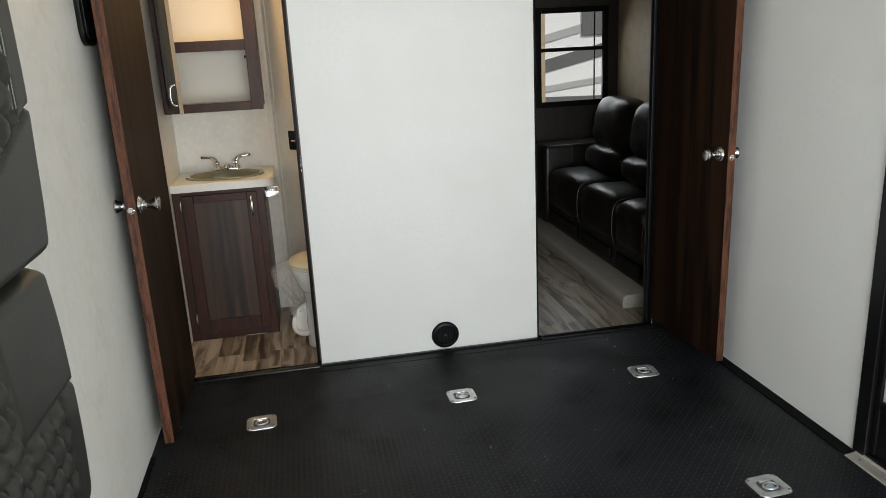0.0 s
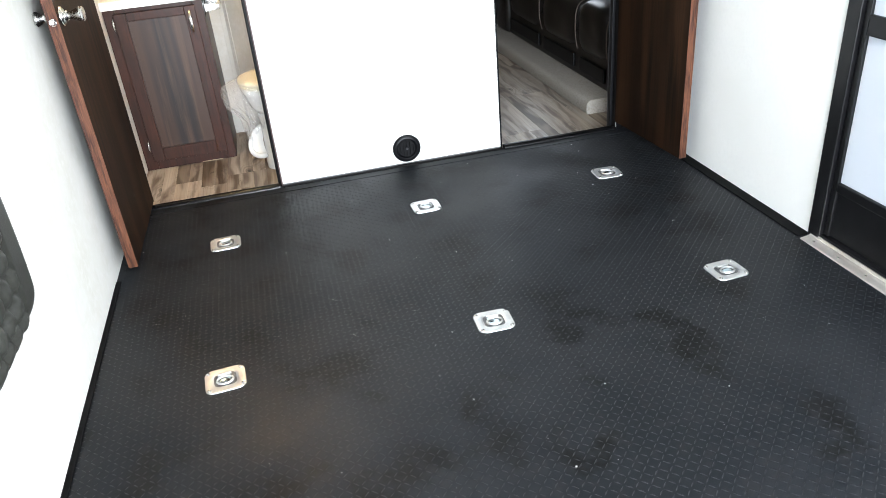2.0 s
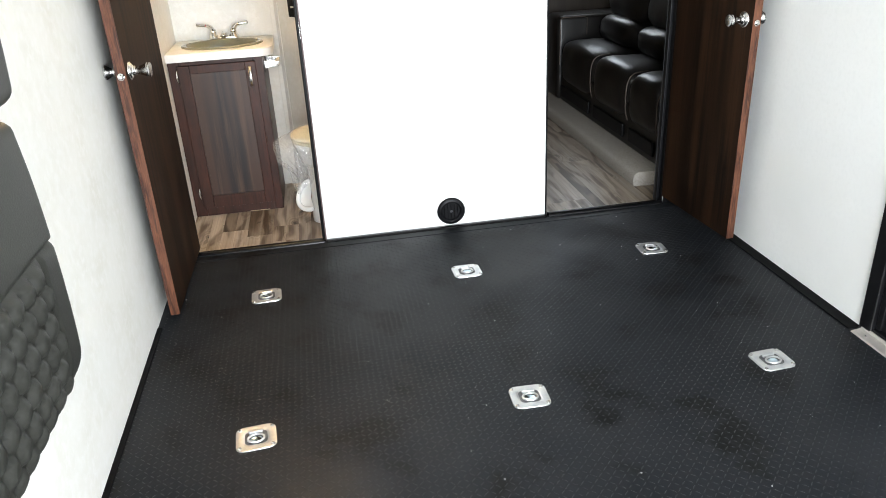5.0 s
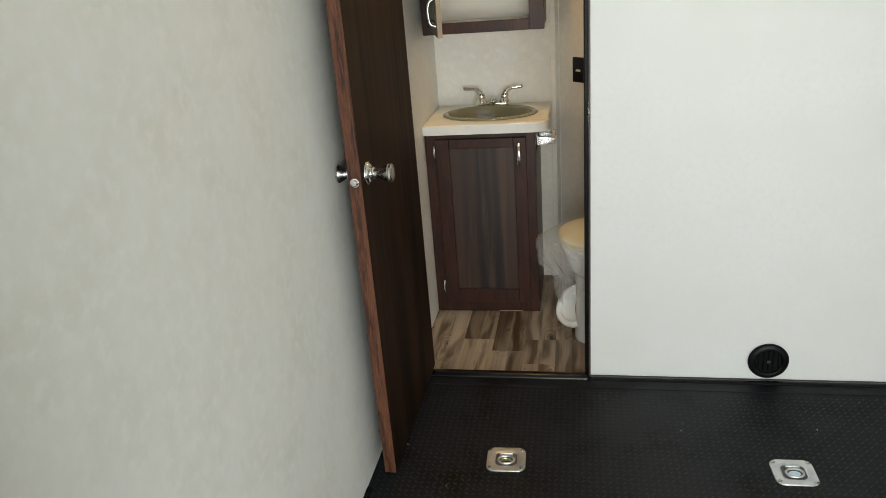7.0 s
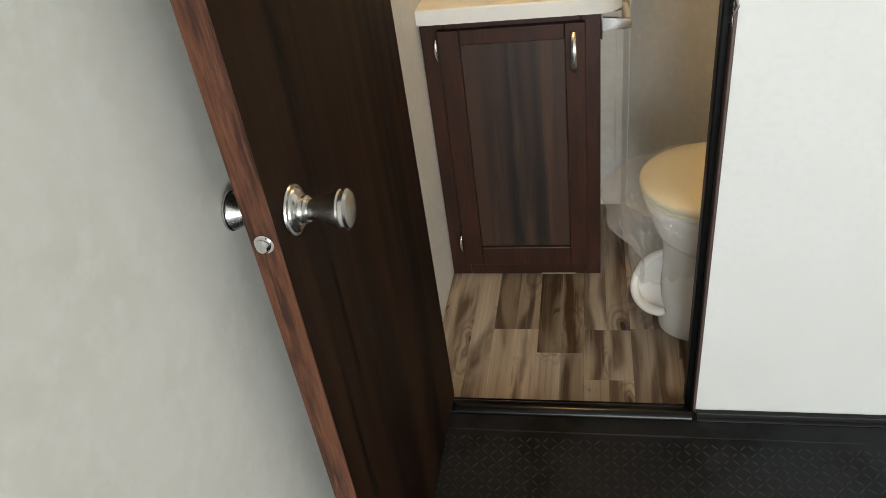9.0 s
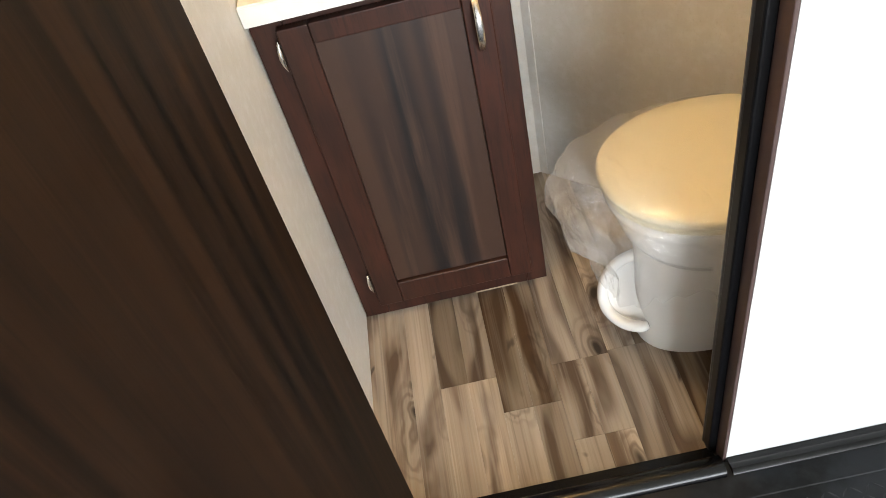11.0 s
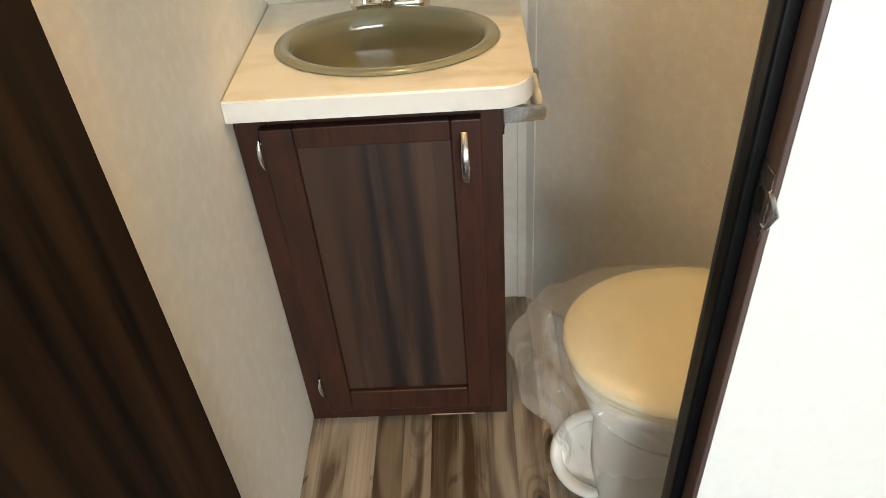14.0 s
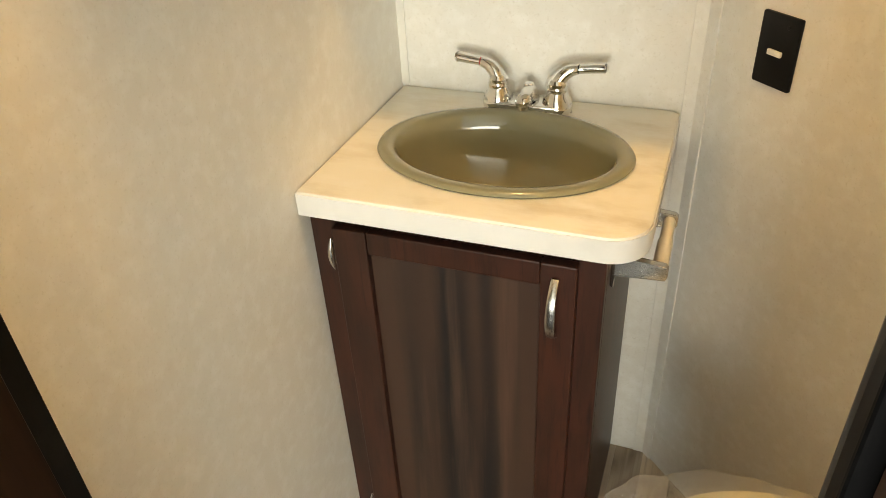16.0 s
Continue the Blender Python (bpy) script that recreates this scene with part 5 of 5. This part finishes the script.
# ---- floor pieces ----
def planks(owner, x0, x1, y0, y1, first, joints, seed, tones=None):
    """Printed vinyl boards 61 mm wide, in pairs that share their end joints, running along y."""
    rnd = random.Random(seed)
    wide, pair = 0.061, 0
    meshes, tones = {}, tones or {}
    x = first
    while x < x1:
        start = joints.get(pair, (y0 + rnd.uniform(0.1, 0.8),))
        cuts = sorted({round(c, 3) for c in [y0, y1] + [first_cut + 0.92 * k for first_cut in start for k in range(-6, 7)] if y0 <= c <= y1})
        halves = ((0, 1), (1, 2)) if pair in (1, 2, 3, 4) or rnd.random() < 0.75 else ((0, 2),)
        for s, e in halves:
            a, b = max(x0, x + s * wide), min(x1, x + e * wide)
            if b - a < 0.004:
                continue
            for row, (c, d) in enumerate(zip(cuts, cuts[1:])):
                tone = tones.get((pair, s, row)) or rnd.choice(("plank_pale", "plank_mid", "plank_mid", "plank_dark"))
                key = (round(b - a, 4), round(d - c, 4), tone)
                if key not in meshes:
                    bm = bmesh.new()
                    hx, hy = key[0] / 2 - 0.00005, key[1] / 2 - 0.00005
                    lo = [bm.verts.new((sx * hx, sy * hy, 0)) for sx, sy in ((-1, -1), (1, -1), (1, 1), (-1, 1))]
                    hi = [bm.verts.new((sx * (hx - 0.0002), sy * (hy - 0.0002), 0.002)) for sx, sy in ((-1, -1), (1, -1), (1, 1), (-1, 1))]
                    bm.faces.new(hi)
                    for i in range(4):
                        bm.faces.new((lo[i], lo[(i + 1) % 4], hi[(i + 1) % 4], hi[i]))
                    meshes[key] = bpy.data.meshes.new("plank")
                    bm.to_mesh(meshes[key])
                    bm.free()
                    meshes[key].materials.append(M[tone])
                ob = new("plank", meshes[key])
                ob.location = ((a + b) / 2, (c + d) / 2, ZB - 0.002)
                ob.parent = owner
        x += 2 * wide
        pair += 1


bath_floor = structure("floor_bath", prism([(0, 0.03), (END, 0.03), (CORNER, BACK), (0, BACK)], 0.06, pose(0, 0, ZB - 0.0625)), M["subfloor"], "printed vinyl plank floor in tan and brown")
planks(bath_floor, 0.0, 1.36, 0.033, BACK - 0.001, 0.028 - 0.122, {1: (0.90,), 2: (0.301,), 3: (0.21,), 4: (0.115, 0.30)}, 5,
       {(1, 0, 0): "plank_mid", (1, 1, 0): "plank_pale", (2, 0, 0): "plank_pale", (2, 1, 0): "plank_pale", (2, 0, 1): "plank_dark", (2, 1, 1): "plank_mid", (3, 0, 0): "plank_pale", (3, 1, 0): "plank_mid",
        (3, 0, 1): "plank_dark", (3, 1, 1): "plank_dark", (4, 0, 0): "plank_pale", (4, 1, 0): "plank_pale", (4, 0, 1): "plank_mid", (4, 1, 1): "plank_mid", (4, 0, 2): "plank_pale", (4, 1, 2): "plank_mid"})
living_floor = structure("floor_living", box(END + 0.1, SX0 - 0.03, 0.03, 4.2, ZB - 0.0625, ZB - 0.0025), M["subfloor"], "printed vinyl plank floor in tan and brown")
planks(living_floor, END + 0.101, SX0 - 0.032, 0.033, 4.199, END + 0.05, {}, 8)
nook_floor = structure("floor_nook", box(SX0 - 0.0295, W + 0.03, 0.03, 0.303, ZB - 0.0625, ZB - 0.0025), M["subfloor"], "printed vinyl plank floor beside the slide-out")
planks(nook_floor, SX0 - 0.0315, W, 0.033, 0.303, SX0 - 0.0315, {}, 11)


# raised tread lozenges of the rubber mat
def tread(x0, x1, y0, y1):
    verts, faces = [], []
    step, half, wide, high = 0.0192, 0.0098, 0.0022, 0.0010
    nx, ny = int((x1 - x0) / step), int((y1 - y0) / step)
    for i in range(nx):
        for j in range(ny):
            cx, cy = x0 + (i + 0.5) * step, y0 + (j + 0.5) * step
            if any(abs(cx - x) < 0.062 and abs(cy - y) < 0.058 for x, y in spots):
                continue
            a = math.pi / 4 if (i + j) % 2 else -math.pi / 4
            c, s = math.cos(a), math.sin(a)
            k = len(verts)
            for u, v, z in ((-half, 0, 0.0002), (0, -wide, 0.0002), (half, 0, 0.0002), (0, wide, 0.0002), (-half * 0.55, 0, high), (half * 0.55, 0, high)):
                verts.append((cx + u * c - v * s, cy + u * s + v * c, z))
            faces += [(k, k + 1, k + 5, k + 4), (k + 1, k + 2, k + 5), (k + 2, k + 3, k + 5), (k + 3, k, k + 4), (k + 3, k + 4, k + 5)]
    mesh = bpy.data.meshes.new("tread_pattern")
    mesh.from_pydata(verts, [], faces)
    mesh.materials.append(M["tread"])
    ob = new("tread_pattern", mesh)
    ob.parent = bpy.data.objects["floor"]
    return tagged(ob, "raised diamond tread of the rubber mat", kind="stuff")


tread(0.012, W - 0.012, -3.3, -0.082)


# grit scattered on the mat
def grit():
    rnd = random.Random(11)
    bm = bmesh.new()
    for k in range(120):
        x, y, r = rnd.uniform(0.05, W - 0.1), rnd.uniform(-3.0, -0.1), rnd.choice((0.0010, 0.0013, 0.0018, 0.0026))
        made = bmesh.ops.create_icosphere(bm, subdivisions=1, radius=r)["verts"]
        for v in made:
            v.co = Vector((x, y, r * 0.6)) + Vector((v.co.x * rnd.uniform(0.6, 1.5), v.co.y * rnd.uniform(0.6, 1.4), v.co.z * 0.6))
    return tagged(part("grit", bm, M["dust"]), "pale crumbs scattered over the black mat", "grit", kind="stuff")


grit()
